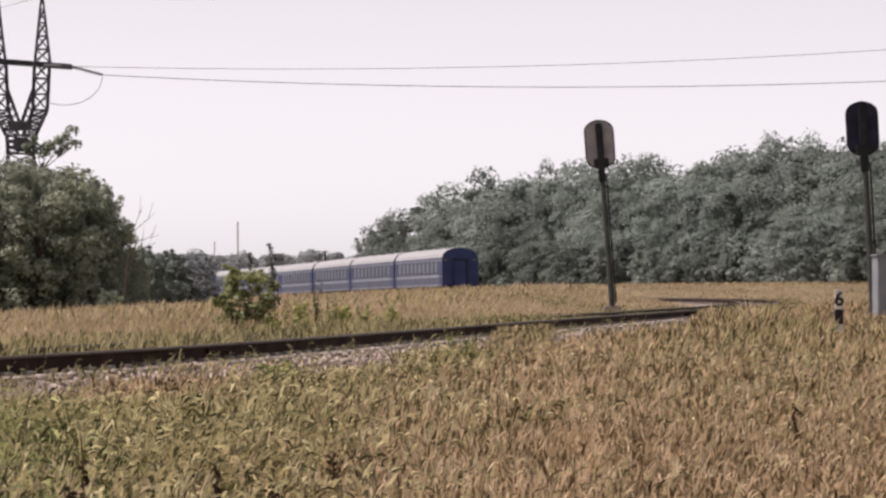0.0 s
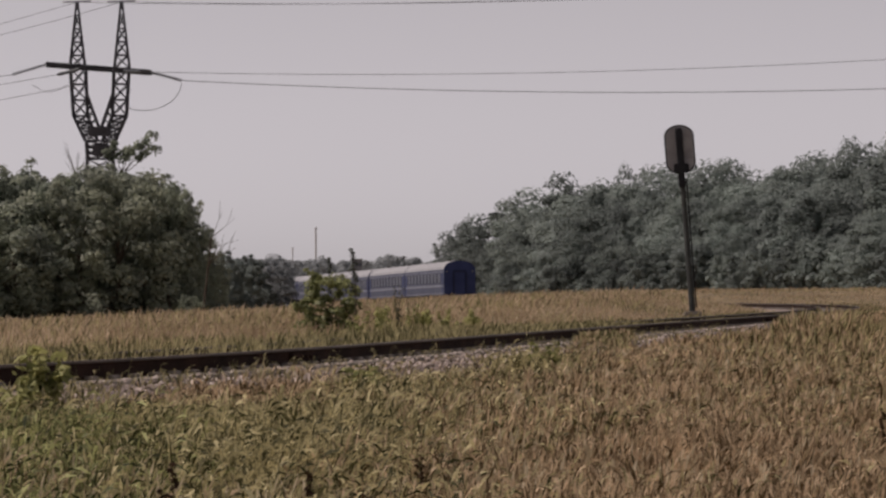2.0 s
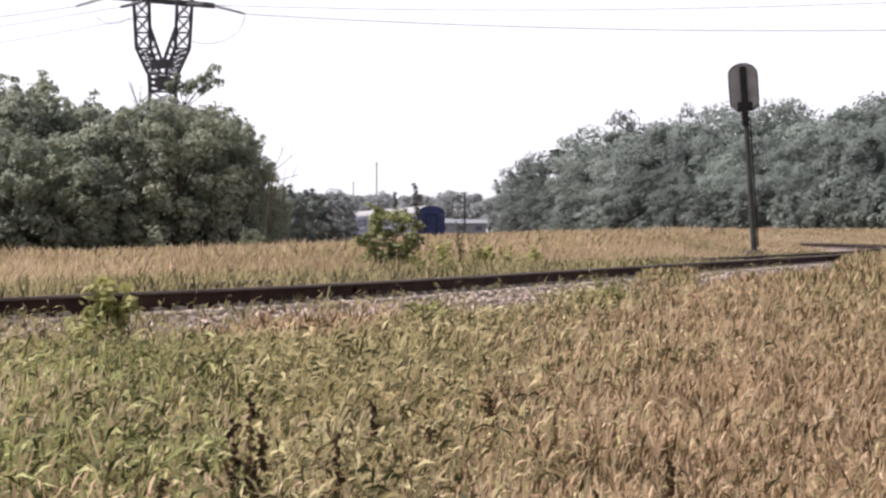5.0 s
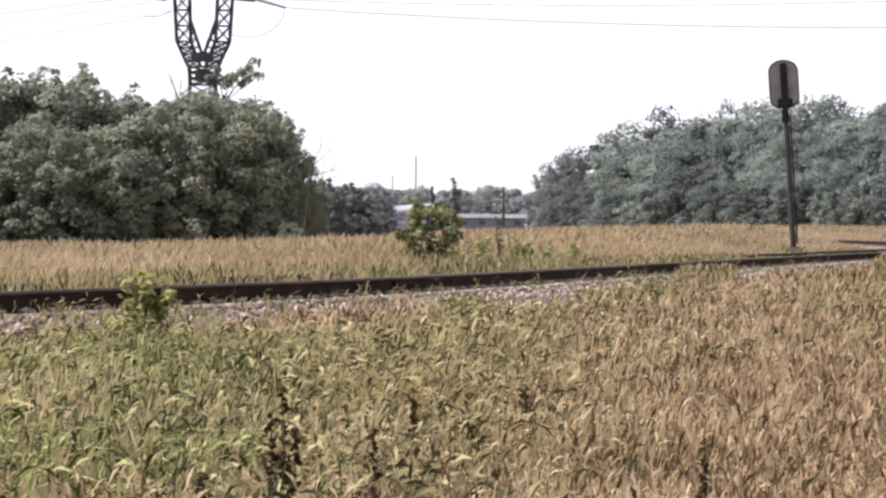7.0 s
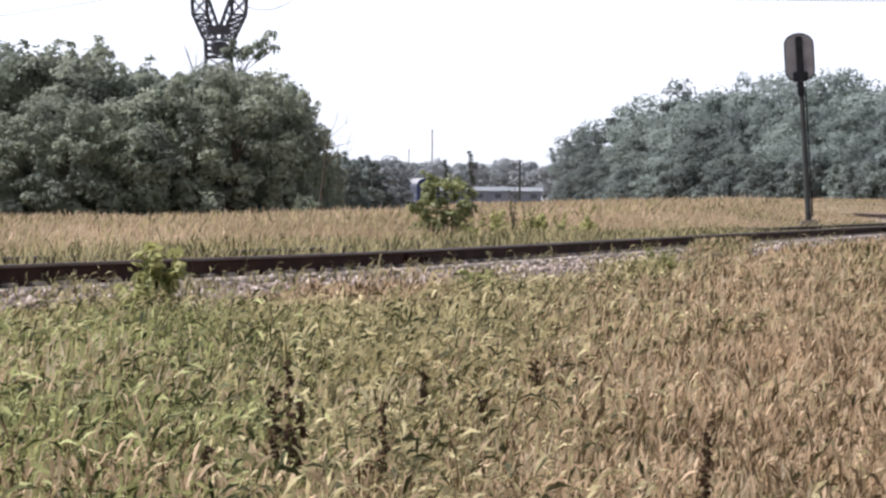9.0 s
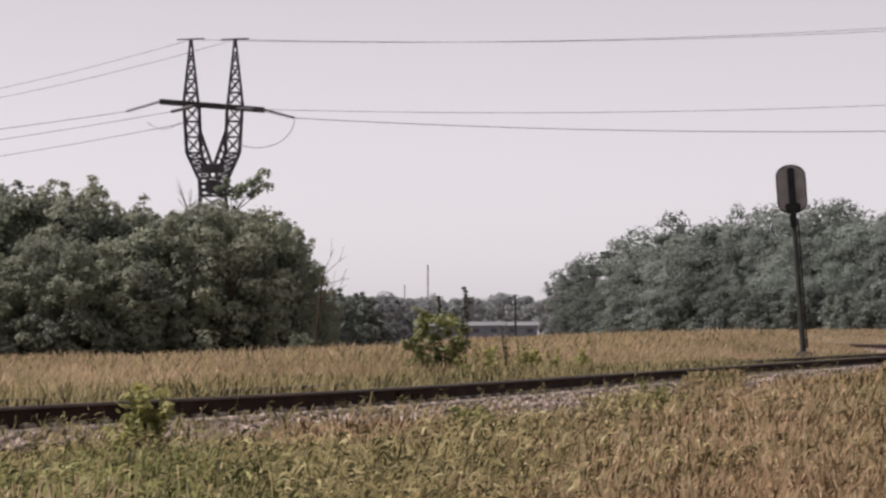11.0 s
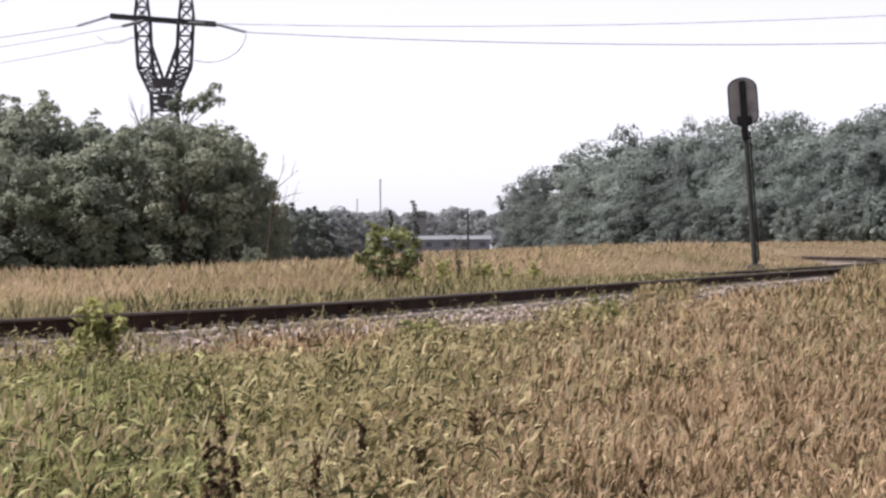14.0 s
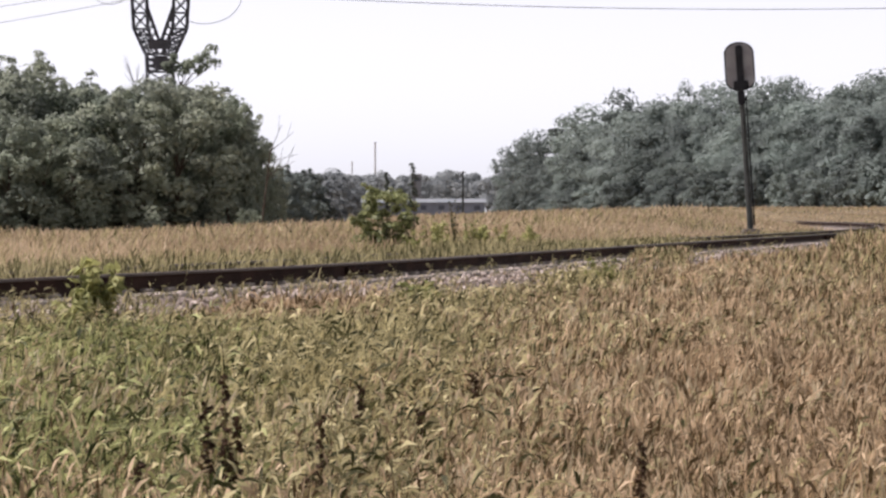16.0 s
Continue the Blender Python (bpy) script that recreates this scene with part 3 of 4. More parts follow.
    bare = empty("dead_tree", pose(at_px(424, 167), 167, G(at_px(424, 167), 167)), "dead tree with bare grey twigs at the end of the belt", "dead tree")
    bm = bmesh.new()
    rod(bm, (0, 0, -0.2), (0.5, 0, 4.0), 0.07, 0.03, 6)
    part("trunk", bm, BARK, bare)
    for k in range(7):
        a, z = rng.uniform(-0.5, 1.2), rng.uniform(2.2, 4.0)
        bm = bmesh.new()
        tip = (0.12 * z + 1.4 * math.cos(a), rng.uniform(-0.4, 0.4), z + 0.4 + 1.1 * math.sin(a))
        rod(bm, (0.12 * z, 0, z), tip, 0.022, 0.008, 5)
        rod(bm, Vector(tip) * 0.7 + Vector((0.12 * z, 0, z)) * 0.3, (tip[0] - 0.1, tip[1], tip[2] + 0.5), 0.012, 0.006, 4)
        part("branch", bm, BARK, bare)
    shrubs = [build_tree("shrub", 40 + k, 3.0, 1.7, 26, 80, 0.13, LEAF, "low dense green shrub at the edge of the trees", 0.02, "shrub") for k in range(2)]
    spots = [[], []]
    for px in (-390, -250, -130, -20, 120, 395):
        d = 164 + rng.uniform(-2, 2)
        s = rng.uniform(0.3, 0.62)
        spots[int(rng.integers(0, 2))].append((at_px(px + rng.uniform(-10, 10), d), d, s, rng.uniform(0, 360)))
    for p, row in zip(shrubs, spots):
        plant(p, row, group="shrubs along the left belt")
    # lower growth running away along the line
    # both leaf colours are paled to suggest haze along the line
    shrubs = [build_tree("shrub", 140 + k, 3.0, 1.7, 26, 150, 0.15, (LEAF_PALE, LEAF_FAR)[k], "low green shrub running along the line, paled for haze", 0.02, "shrub") for k in range(2)]
    spots = [[], []]
    for px, d, h in ((440, 200, 2.5), (462, 220, 2.6), (482, 246, 2.8), (500, 273, 3.0), (515, 313, 3.4), (530, 360, 3.9), (540, 400, 4.3), (548, 440, 4.6), (556, 480, 4.9), (528, 466, 4.9), (505, 373, 4.0), (480, 320, 3.7), (455, 253, 3.1)):
        x = at_px(px, d)
        spots[int(d > 300)].append((x, d, (h + EYE - G(x, d)) / 3.0 * 0.9, rng.uniform(0, 360)))
    for p, s in zip(shrubs, spots):
        plant(p, s, group="shrubs along the left belt")

    tall = [build_tree("tree", 60 + k, 12.0, 4.4, 24, 250, 0.23, LEAF_PALE, "tall broad-leaved tree with a green crown paled for haze", 0.05) for k in range(4)]
    spots = [[] for _ in tall]
    sky_px = [835, 860, 900, 960, 1020, 1080, 1130, 1180, 1230, 1300, 1370, 1420, 1480, 1540, 1620, 1700, 1800, 1950]
    sky_y = [396, 356, 322, 300, 281, 263, 262, 246, 246, 243, 229, 234, 229, 226, 220, 209, 197, 183]
    for px in np.arange(870, 1960, 29):
        for row in (0, 1, 2):
            d0 = np.interp(px, [835, 930, 1070, 1290, 1568, 1800, 1950], [627, 507, 420, 363, 315, 260, 240])
            d = d0 + row * 14 - 16 + rng.uniform(-4, 4)
            p2 = px + rng.uniform(-12, 12) + (14 if row else 0)
            x = at_px(p2, d)
            top = (455 - np.interp(p2, sky_px, sky_y)) / 6000 * d0
            h = (top * d / d0 * (0.52, 0.78, 0.98)[row] * rng.uniform((0.70, 0.84, 0.92)[row], 1.06)) + EYE - G(x, d)
            s = h / 12.9
            spots[int(rng.integers(0, 4))].append((x, d, (max(s, 0.55) * rng.uniform(0.85, 1.25), s), rng.uniform(0, 360)))
    # slim tops that stand out of the wood
    for k, (px, up, d, wide) in enumerate(((1170, 250, 408, 0.40), (1200, 254, 404, 0.36), (1350, 232, 370, 0.50), (1455, 218, 348, 0.50), (1590, 208, 330, 0.5), (1655, 204, 318, 0.5))):
        x = at_px(px, d)
        s = ((455 - up) / 6000 * d + EYE - G(x, d)) / 12.6
        spots[k % 4].append((x, d, (s * wide, s), 65 * k))
    for p, s in zip(tall, spots):
        plant(p, s, group="wood beyond the railway")
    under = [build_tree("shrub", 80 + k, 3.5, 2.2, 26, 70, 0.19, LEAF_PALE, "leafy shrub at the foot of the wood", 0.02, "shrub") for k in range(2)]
    spots = [[], []]
    for px in np.arange(858, 1960, 21):
        d = np.interp(px, [835, 930, 1070, 1290, 1568, 1800, 1950], [627, 507, 420, 363, 315, 260, 240]) - 24 + rng.uniform(-3, 3)
        spots[int(rng.integers(0, 2))].append((at_px(px + rng.uniform(-8, 8), d), d, rng.uniform(0.7, 1.35), rng.uniform(0, 360)))
    for p, s in zip(under, spots):
        plant(p, s, group="shrubs below the wood")

    # woods on the skyline
    c, r = [], []
    for k in range(1700):
        px = rng.uniform(300, 1250)
        d = rng.uniform(1130, 1330)
        x = at_px(px, d)
        h = 10.4 + 2.6 * abs(math.sin(px / 19.0 + 0.6 * math.sin(px / 41.0))) ** 0.6 + 0.5 * math.sin(px / 7.0) + rng.uniform(-0.5, 0.3)
        c.append((x, d, 0.4 + EYE - 1.5 + rng.uniform(0.05, 1.0) ** 0.8 * h))
        r.append(rng.uniform(1.6, 3.2))
    # haze over these woods is only in their leaf colour
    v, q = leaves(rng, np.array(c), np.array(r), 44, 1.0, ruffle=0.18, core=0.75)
    tagged(new("distant_woods", mesh_np("distant_woods", v, q, LEAF_FAR)), "woods along the skyline, coloured pale grey-green for haze", "woods", kind="stuff")


build_woods()


# ---- pylon and cables ----
PY = 336.0
PX = at_px(246, PY)
U = PY / 6000.0


def build_pylon():
    base = G(PX, PY)
    py = empty("pylon", pose(PX, PY, base, 0, 0, 0), "dark steel lattice pylon with a forked head above the trees", "pylon")
    arm_z = EYE + 405 * U - base
    mem = 0.085

    def lattice(name, bottom, top, steps):
        """Four chords from square to square with cross braces; squares are (centre, half width)."""
        def corners(sq):
            (cx, cz), h, hd = sq
            return [Vector((cx + a * h, b * hd, cz)) for a, b in ((-1, -1), (1, -1), (1, 1), (-1, 1))]
        A, B = corners(bottom), corners(top)
        frame_part = part(name, rod(bmesh.new(), A[0], B[0], mem * 1.35, sides=4), LATTICE, py)
        for k in (1, 2, 3):
            part("chord", rod(bmesh.new(), A[k], B[k], mem * 1.35, sides=4), LATTICE, frame_part)
        for i in range(steps):
            lo = [A[k].lerp(B[k], i / steps) for k in range(4)]
            hi = [A[k].lerp(B[k], (i + 1) / steps) for k in range(4)]
            for k in range(4):
                j = (k + 1) % 4
                for p, q in ((lo[k], hi[j]), (lo[j], hi[k]), (hi[k], hi[j])):
                    bm = bmesh.new()
                    rod(bm, p, q, mem * 0.7, sides=4)
                    part("brace", bm, LATTICE, frame_part)

    waist = arm_z - 128 * U
    lattice("body", ((0, 0), 2.5, 2.5), ((0, waist - 1.8), 1.25, 1.1), 12)
    lattice("neck", ((0, waist - 1.8), 1.25, 1.1), ((0, waist), 1.35, 1.1), 3)
    for sx in (-1, 1):
        lattice("fork", ((sx * 0.85, waist), 0.62, 0.9), ((sx * 1.93, waist + 2.5), 0.70, 0.7), 4)
        lattice("leg", ((sx * 1.93, waist + 2.5), 0.70, 0.7), ((sx * 2.15, arm_z), 0.75, 0.7), 3)
        lattice("peak", ((sx * 2.2, arm_z), 0.75, 0.7), ((sx * 2.2, arm_z + 118 * U), 0.07, 0.07), 5)
        bm = bmesh.new()
        rod(bm, (sx * 2.2 - 1.4, 0, arm_z + 118 * U), (sx * 2.2 + 1.4, 0, arm_z + 118 * U + 0.1), 0.07, sides=5)
        part("earth_wire_bracket", bm, LATTICE, py)
    for sx in (-1, 1):
        for y in (-0.8, 0.8):
            part("inner_stay", rod(bmesh.new(), (sx * 1.28, y, waist + 4.6), (sx * 0.12, y, waist + 1.3), mem * 1.2, sides=4), LATTICE, py)
            for a, b in ((0.25, 2.9), (0.5, 2.2), (0.75, 1.5)):
                part("stay_brace", rod(bmesh.new(), (sx * (1.28 - 1.16 * a), y, waist + 4.6 - 3.3 * a), (sx * (1.3 - 0.2 * a), y, waist + b), mem * 0.7, sides=4), LATTICE, py)
    bm = bmesh.new()
    lean = -0.085
    for y in (-0.5, 0.5):
        for dz in (-0.16, 0.16):
            rod(bm, (-5.3, y, arm_z + dz - lean * 5.3), (5.1, y, arm_z + dz + lean * 5.1), 0.10, sides=4)
    n = 16
    for k in range(n):
        x0, x1 = -5.3 + 10.4 * k / n, -5.3 + 10.4 * (k + 1) / n
        for y in (-0.5, 0.5):
            rod(bm, (x0, y, arm_z - 0.16 + lean * x0), (x1, y, arm_z + 0.16 + lean * x1), 0.06, sides=4)
        rod(bm, (x0, -0.5, arm_z + lean * x0), (x1, 0.5, arm_z + lean * x1), 0.06, sides=4)
    part("crossarm", bm, LATTICE, py)

    def string(a, b):
        bm = bmesh.new()
        a, b = Vector(a), Vector(b)
        rod(bm, a, b, 0.05, sides=6)
        for k in range(1, 16):
            p = a.lerp(b, k / 16)
            d = (b - a).normalized() * 0.06
            rod(bm, p - d, p + d, 0.19, 0.12, 8)
        part("insulator_string", bm, INSULATOR, py, "grey string of insulator discs")

    ends = {"l": Vector((-5.3, 0, arm_z + 0.45)), "r": Vector((5.1, 0, arm_z - 0.43))}
    tip_l, tip_r = Vector((-8.75, 0, arm_z - 0.55)), Vector((8.2, 0, arm_z - 1.25))
    string(ends["l"], tip_l)
    string(ends["r"], tip_r)
    string((-2.0, -0.6, arm_z - 0.1), (-4.0, -2.6, arm_z - 0.75))
    string((2.4, -0.6, arm_z - 0.3), (4.2, -2.4, arm_z - 0.5))
    loop = []
    for k in range(15):
        a = math.pi * (0.02 + 0.66 * k / 14)
        loop.append(Vector((4.4 + 3.7 * math.cos(a), 0, arm_z - 1.3 - 2.9 * math.sin(a))))
    bm = bmesh.new()
    box(bm, (2.2, 0.12, 0.95), (0, -0.95, waist + 0.9), 0.02)
    part("gusset_plate", bm, LATTICE, py)
    part("gusset_plate", box(bmesh.new(), (1.5, 0.12, 1.1), (0.1, -1.2, waist - 0.9), 0.02), LATTICE, py)
    world_tip = lambda v: Vector((PX, PY, base)) + v

    def tube(name, pts, r, parent=None):
        cu = bpy.data.curves.new(name, "CURVE")
        cu.dimensions, cu.bevel_depth, cu.bevel_resolution = "3D", r, 1
        sp = cu.splines.new("POLY")
        sp.points.add(len(pts) - 1)
        for q, p in zip(sp.points, pts):
            q.co = (*p, 1)
        cu.materials.append(WIRE)
        ob = new(name, cu)
        ob.parent = parent
        return ob

    tube("jumper_loop", loop, 0.035, py)
    tube("jumper_loop", [Vector((-6.6 + 3.4 * k / 14, -0.4, arm_z - 1.3 - 1.0 * math.sin(math.pi * (0.1 + 0.8 * k / 14)))) for k in range(15)], 0.03, py)

    def cable(a, b, sag, r=0.055):
        pts = [a.lerp(b, k / 40) - Vector((0, 0, 4 * sag * (k / 40) * (1 - k / 40))) for k in range(41)]
        tagged(tube("power_cable", pts, r * 0.85), "thin grey overhead power cable slung from the pylon", "power cable", "cables of the power line")

    def sight(px, y, dist):
        return Vector((at_px(px, dist), dist, EYE + (455 - y) / 6000 * dist))

    cable(world_tip(tip_r), sight(2240, 72, PY), 1.55, 0.048)
    cable(world_tip(Vector((4.2, -2.4, arm_z - 0.5))), sight(2300, -2, PY), 1.7, 0.035)
    cable(world_tip(tip_l), sight(-900, 160, PY), 0.6, 0.04)
    cable(world_tip(Vector((-4.0, -2.6, arm_z - 0.75))), sight(-900, 190, PY), 0.8, 0.035)
    cable(world_tip(Vector((-1.5, 0.5, arm_z - 1.4))), sight(-900, 215, PY), 1.2, 0.035)
    for sx in (-1, 1):
        pk = Vector((sx * 2.2, 0, arm_z + 118 * U))
        cable(world_tip(pk), sight(-900 + sx * 40, 120, PY), 2.0, 0.03)
        cable(world_tip(pk), sight(2300 + sx * 60, -150, PY), 2.0, 0.03)


build_pylon()


# ---- signals and lineside things ----
def build_signal(name, x, y, height, lean, mat, label, head_w, head_h):
    z = G(x, y)
    s = empty(name, pose(x, y, z, 0, lean, 0), label, "railway signal", "railway signals")
    bm = bmesh.new()
    box(bm, (0.55, 0.55, 0.5), (0, 0, 0.05), 0.04)
    part("base", bm, CONCRETE, s, "low concrete foot")
    bm = bmesh.new()
    rod(bm, (0, 0, 0.2), (0, 0, height - head_h * 0.45), 0.10, 0.075, 12)
    part("mast", bm, POST, s)
    bm = bmesh.new()
    box(bm, (0.05, 0.04, height - head_h - 0.6), (0.13, -0.06, (height - head_h) / 2 + 0.1), 0.008)
    part("cable_duct", bm, BLACK, s)
    # rounded back board
    bm = bmesh.new()
    ring = []
    r = head_w / 2
    for k in range(13):
        a = math.pi * k / 12
        ring.append((math.cos(a) * r, height - r * 0.75 + math.sin(a) * r * 0.75))
    for k in range(13):
        a = math.pi + math.pi * k / 12
        ring.append((math.cos(a) * r, height - head_h + r * 0.75 + math.sin(a) * r * 0.75))
    f = bm.faces.new([bm.verts.new((px, 0.10, pz)) for px, pz in ring])
    ext = bmesh.ops.extrude_face_region(bm, geom=[f])
    bmesh.ops.translate(bm, vec=(0, 0.03, 0), verts=[v for v in ext["geom"] if isinstance(v, bmesh.types.BMVert)])
    bmesh.ops.recalc_face_normals(bm, faces=bm.faces)
    board = part("back_board", bm, mat, s, "rounded signal back board")
    bm = bmesh.new()
    for (ax, az), (bx, bz) in zip(ring, ring[1:] + ring[:1]):
        rod(bm, (ax, 0.115, az), (bx, 0.115, bz), 0.028, sides=6)
    part("rim", bm, BLACK, board)
    bm = bmesh.new()
    box(bm, (head_w * 0.24, 0.16, head_h * 0.80), (0, 0.0, height - head_h * 0.46), 0.03)
    box(bm, (head_w * 0.52, 0.18, head_h * 0.20), (0, 0.0, height - head_h * 0.90), 0.03)
    part("lamp_housing", bm, BLACK, s, "dark lamp housing")
    for dz in (0.28, 0.66):
        bm = bmesh.new()
        rod(bm, (0, 0.12, height - head_h * dz), (0, 0.36, height - head_h * dz), 0.12, 0.14, 14)
        part("lamp_hood", bm, BLACK, s)
    bm = bmesh.new()
    box(bm, (0.22, 0.2, 0.46), (-0.02, -0.02, height - head_h * 1.16), 0.03)
    part("junction_box", bm, BLACK, s)
    return s


build_signal("railway_signal", 9.29, 109.3, EYE + 5.42 - G(9.29, 109.3), -3.8, GREY, "leaning railway signal with grey rounded back board on dark mast", 0.92, 1.54)
build_signal("railway_signal", at_px(1760, 90.7), 90.7, EYE + 4.94 - G(at_px(1760, 90.7), 90.7), -2.6, NAVY, "railway signal with dark navy rounded head on a thin mast", 0.84, 1.43)


def build_picket():
    x, y = at_px(1699, 77.3), 77.3
    z = G(x, y)
    p = empty("picket_post", pose(x, y, z), "small white picket post with a black number and black foot", "marker post")
    top = EYE + (455 - 462) / 6000 * y - z
    part("shaft", box(bmesh.new(), (0.18, 0.10, top), (0, 0, top / 2), 0.012), WHITE, p)
    part("black_band", box(bmesh.new(), (0.186, 0.106, 0.36), (0, 0, top - 0.62), 0.01), BLACK, p)
    cu = bpy.data.curves.new("number", "FONT")
    cu.body, cu.size, cu.extrude, cu.align_x, cu.offset = "6", 0.44, 0.004, "CENTER", 0.012
    cu.materials.append(BLACK)
    n = new("number", cu)
    n.parent = p
    n.matrix_local = pose(0, -0.056, top - 0.36, 90, 0, 0)


build_picket()


def build_cabinet():
    x, y = at_px(1757, 88.7) + 0.55, 88.7
    z = G(x, y)
    c = empty("relay_cabinet", pose(x, y, z, 0, 0, 6), "pale grey metal relay cabinet beside the signal", "cabinet")
    h = EYE + (455 - 402) / 6000 * y - z
    part("plinth", box(bmesh.new(), (1.0, 0.7, 0.2), (0, 0, 0.08), 0.02), CONCRETE, c)
    body = part("body", box(bmesh.new(), (0.95, 0.6, h - 0.2), (0, 0, h / 2 + 0.08), 0.02), CABINET, c)
    part("lid", box(bmesh.new(), (1.04, 0.7, 0.06), (0, 0, h), 0.02), CABINET, c)
    for sx in (-1, 1):
        d = part("door", box(bmesh.new(), (0.44, 0.025, h - 0.36), (sx * 0.23, -0.308, h / 2 + 0.08), 0.008), CABINET, body)
        part("handle", box(bmesh.new(), (0.03, 0.03, 0.14), (sx * 0.05, -0.33, h / 2 + 0.1), 0.006), BLACK, d)


build_cabinet()


def build_far_things():
    # long low shed behind the bush
    d = 827.0
    x0, x1 = at_px(600, d), at_px(822, d)
    z0, zt = EYE - 1.4, EYE + 24 / 6000 * d
    s = empty("shed", pose((x0 + x1) / 2, d, z0), "long low grey shed with a pale metal roof", "shed")
    w, h = x1 - x0, zt - z0 - 1.3
    part("wall", box(bmesh.new(), (w - 0.8, 11.4, h), (0, 6, h / 2)), SHED_WALL, s)
    bm = bmesh.new()
    pr = [(-0.2, h - 0.1), (6, h + 0.85), (12.2, h - 0.1), (12.2, h - 0.3), (6, h + 0.62), (-0.2, h - 0.3)]
    a = [bm.verts.new((-w / 2, y, z)) for y, z in pr]
    b = [bm.verts.new((w / 2, y, z)) for y, z in pr]
    for i in range(6):
        bm.faces.new((a[i], a[(i + 1) % 6], b[(i + 1) % 6], b[i]))
    bm.faces.new(a[::-1]), bm.faces.new(b)
    bmesh.ops.recalc_face_normals(bm, faces=bm.faces)
    part("roof", bm, SHED_ROOF, s, "pale sheet-metal roof")
    for k in range(7):
        xx = -w / 2 + (k + 0.5) * w / 7
        part("window", box(bmesh.new(), (1.4, 0.1, 1.0), (xx, 0.28, h * 0.6)), COACH_GLASS, s)
    # tall thin masts
    for px, top, bot, dd, r in ((625, 334, 400, 2400, 0.62), (584, 369, 400, 2270, 0.42), (838, 365, 400, 2270, 0.3)):
        xx = at_px(px, dd)
        zt = EYE + (455 - top) / 6000 * dd
        m = empty("chimney", pose(xx, dd, EYE - 1.5), "slender chimney far off on the skyline", "chimney")
        bm = bmesh.new()
        rod(bm, (0, 0, -1), (0, 0, zt - EYE + 1.5), r * 1.3, r, 12)
        part("stack", bm, BRICKWORK, m)
        bm = bmesh.new()
        rod(bm, (0, 0, zt - EYE - 0.2), (0, 0, zt - EYE + 1.6), r * 1.15, r * 1.15, 12)
        part("collar", bm, BRICKWORK, m)
    # block on the skyline
    dd = 1067.0
    b = empty("tower_block", pose(at_px(698, dd), dd, EYE - 1.5), "pale blocky building rising over the far trees", "building")
    hh = (455 - 392) / 6000 * dd + 1.5
    # the cabinet's bluish grey gives the wall its hazy look
    part("wall", box(bmesh.new(), (3.2, 5, hh), (0, 0, hh / 2)), CABINET, b)
    part("roof", box(bmesh.new(), (3.6, 5.4, 0.3), (0, 0, hh + 0.1)), COACH_ROOF, b)
    for k in range(3):
        part("window", box(bmesh.new(), (0.8, 0.1, 1.0), (-1.0 + k * 1.0, -2.52, hh - 1.6)), COACH_GLASS, b)
    # lineside post with a small crosspiece
    dd = 455.0
    x = at_px(781, dd)
    z = G(x, dd)
    top = EYE + (455 - 386) / 6000 * dd - z
    p = empty("lineside_post", pose(x, dd, z), "dark wooden lineside post with a small crosspiece", "post")
    bm = bmesh.new()
    rod(bm, (0, 0, -0.2), (0, 0, top), 0.16, 0.12, 8)
    part("shaft", bm, POST, p)
    part("crosspiece", box(bmesh.new(), (0.9, 0.12, 0.14), (0, 0, top - 0.15), 0.02), GREY, p)


build_far_things()


# ---- plants near the track ----
def build_bush():
    d = 68.0
    x = at_px(652, d)
    b = build_tree("bush", 8, 1.05, 0.50, 44, 62, 0.050, LEAF_BUSH, "fresh green leafy bush in the dry grass beyond the track", 0.05, "bush")
    b.matrix_world = pose(x, d, G(x, d), 0, 0, 40) @ Matrix.Diagonal((1.2, 1.2, (EYE + (455 - 418) / 6000 * d - G(x, d)) / 1.08, 1))


build_bush()


def build_dock(x, y, z, height, seed, bushy=1.0):
    """A dry dock plant: a stem set with ragged dark seed clusters."""
    rng = np.random.default_rng(seed)
    p = empty("dock_plant", pose(x, y, z, rng.uniform(-4, 4), rng.uniform(-4, 4), 0), "dry dock plant with dark brown seed spikes", "weed", "dock plants in the grass")
    stems = [(0.0, 0.0, 1.0)] + [(rng.choice((-1, 1)) * rng.uniform(0.05, 0.09), rng.uniform(-0.05, 0.05), rng.uniform(0.6, 0.85)) for _ in range(int(1.2 * bushy))]
    for dx, dy, u in stems:
        c, r = [], []
        stem = part("stem", rod(bmesh.new(), (0, 0, 0), (dx, dy, height * u), 0.006, 0.003, 5), STALK, p)
        v = 0.30
        while v < 1.0:
            c.append((dx * v + rng.normal() * 0.010, dy * v + rng.normal() * 0.008, height * u * v))
            r.append(0.026 * (1.15 - 0.6 * (v - 0.30) / 0.70) * rng.uniform(0.45, 1.25))
            v += rng.uniform(0.015, 0.030) if rng.random() < 0.72 else rng.uniform(0.032, 0.045)
        vv, q = leaves(rng, np.array(c), np.array(r), 26, 0.012)
        ob = new("seed_spike", mesh_np("seed_spike", vv, q, DOCK))
        ob.parent = stem
    v, q = leaves(rng, np.array([(0, 0, height * 0.15), (0.03, 0, height * 0.3)]), np.array([0.10, 0.08]), 14, 0.05)
    ob = new("leaf_tuft", mesh_np("leaf_tuft", v, q, GREEN))
    ob.parent = p
    return p


DOCKS = []
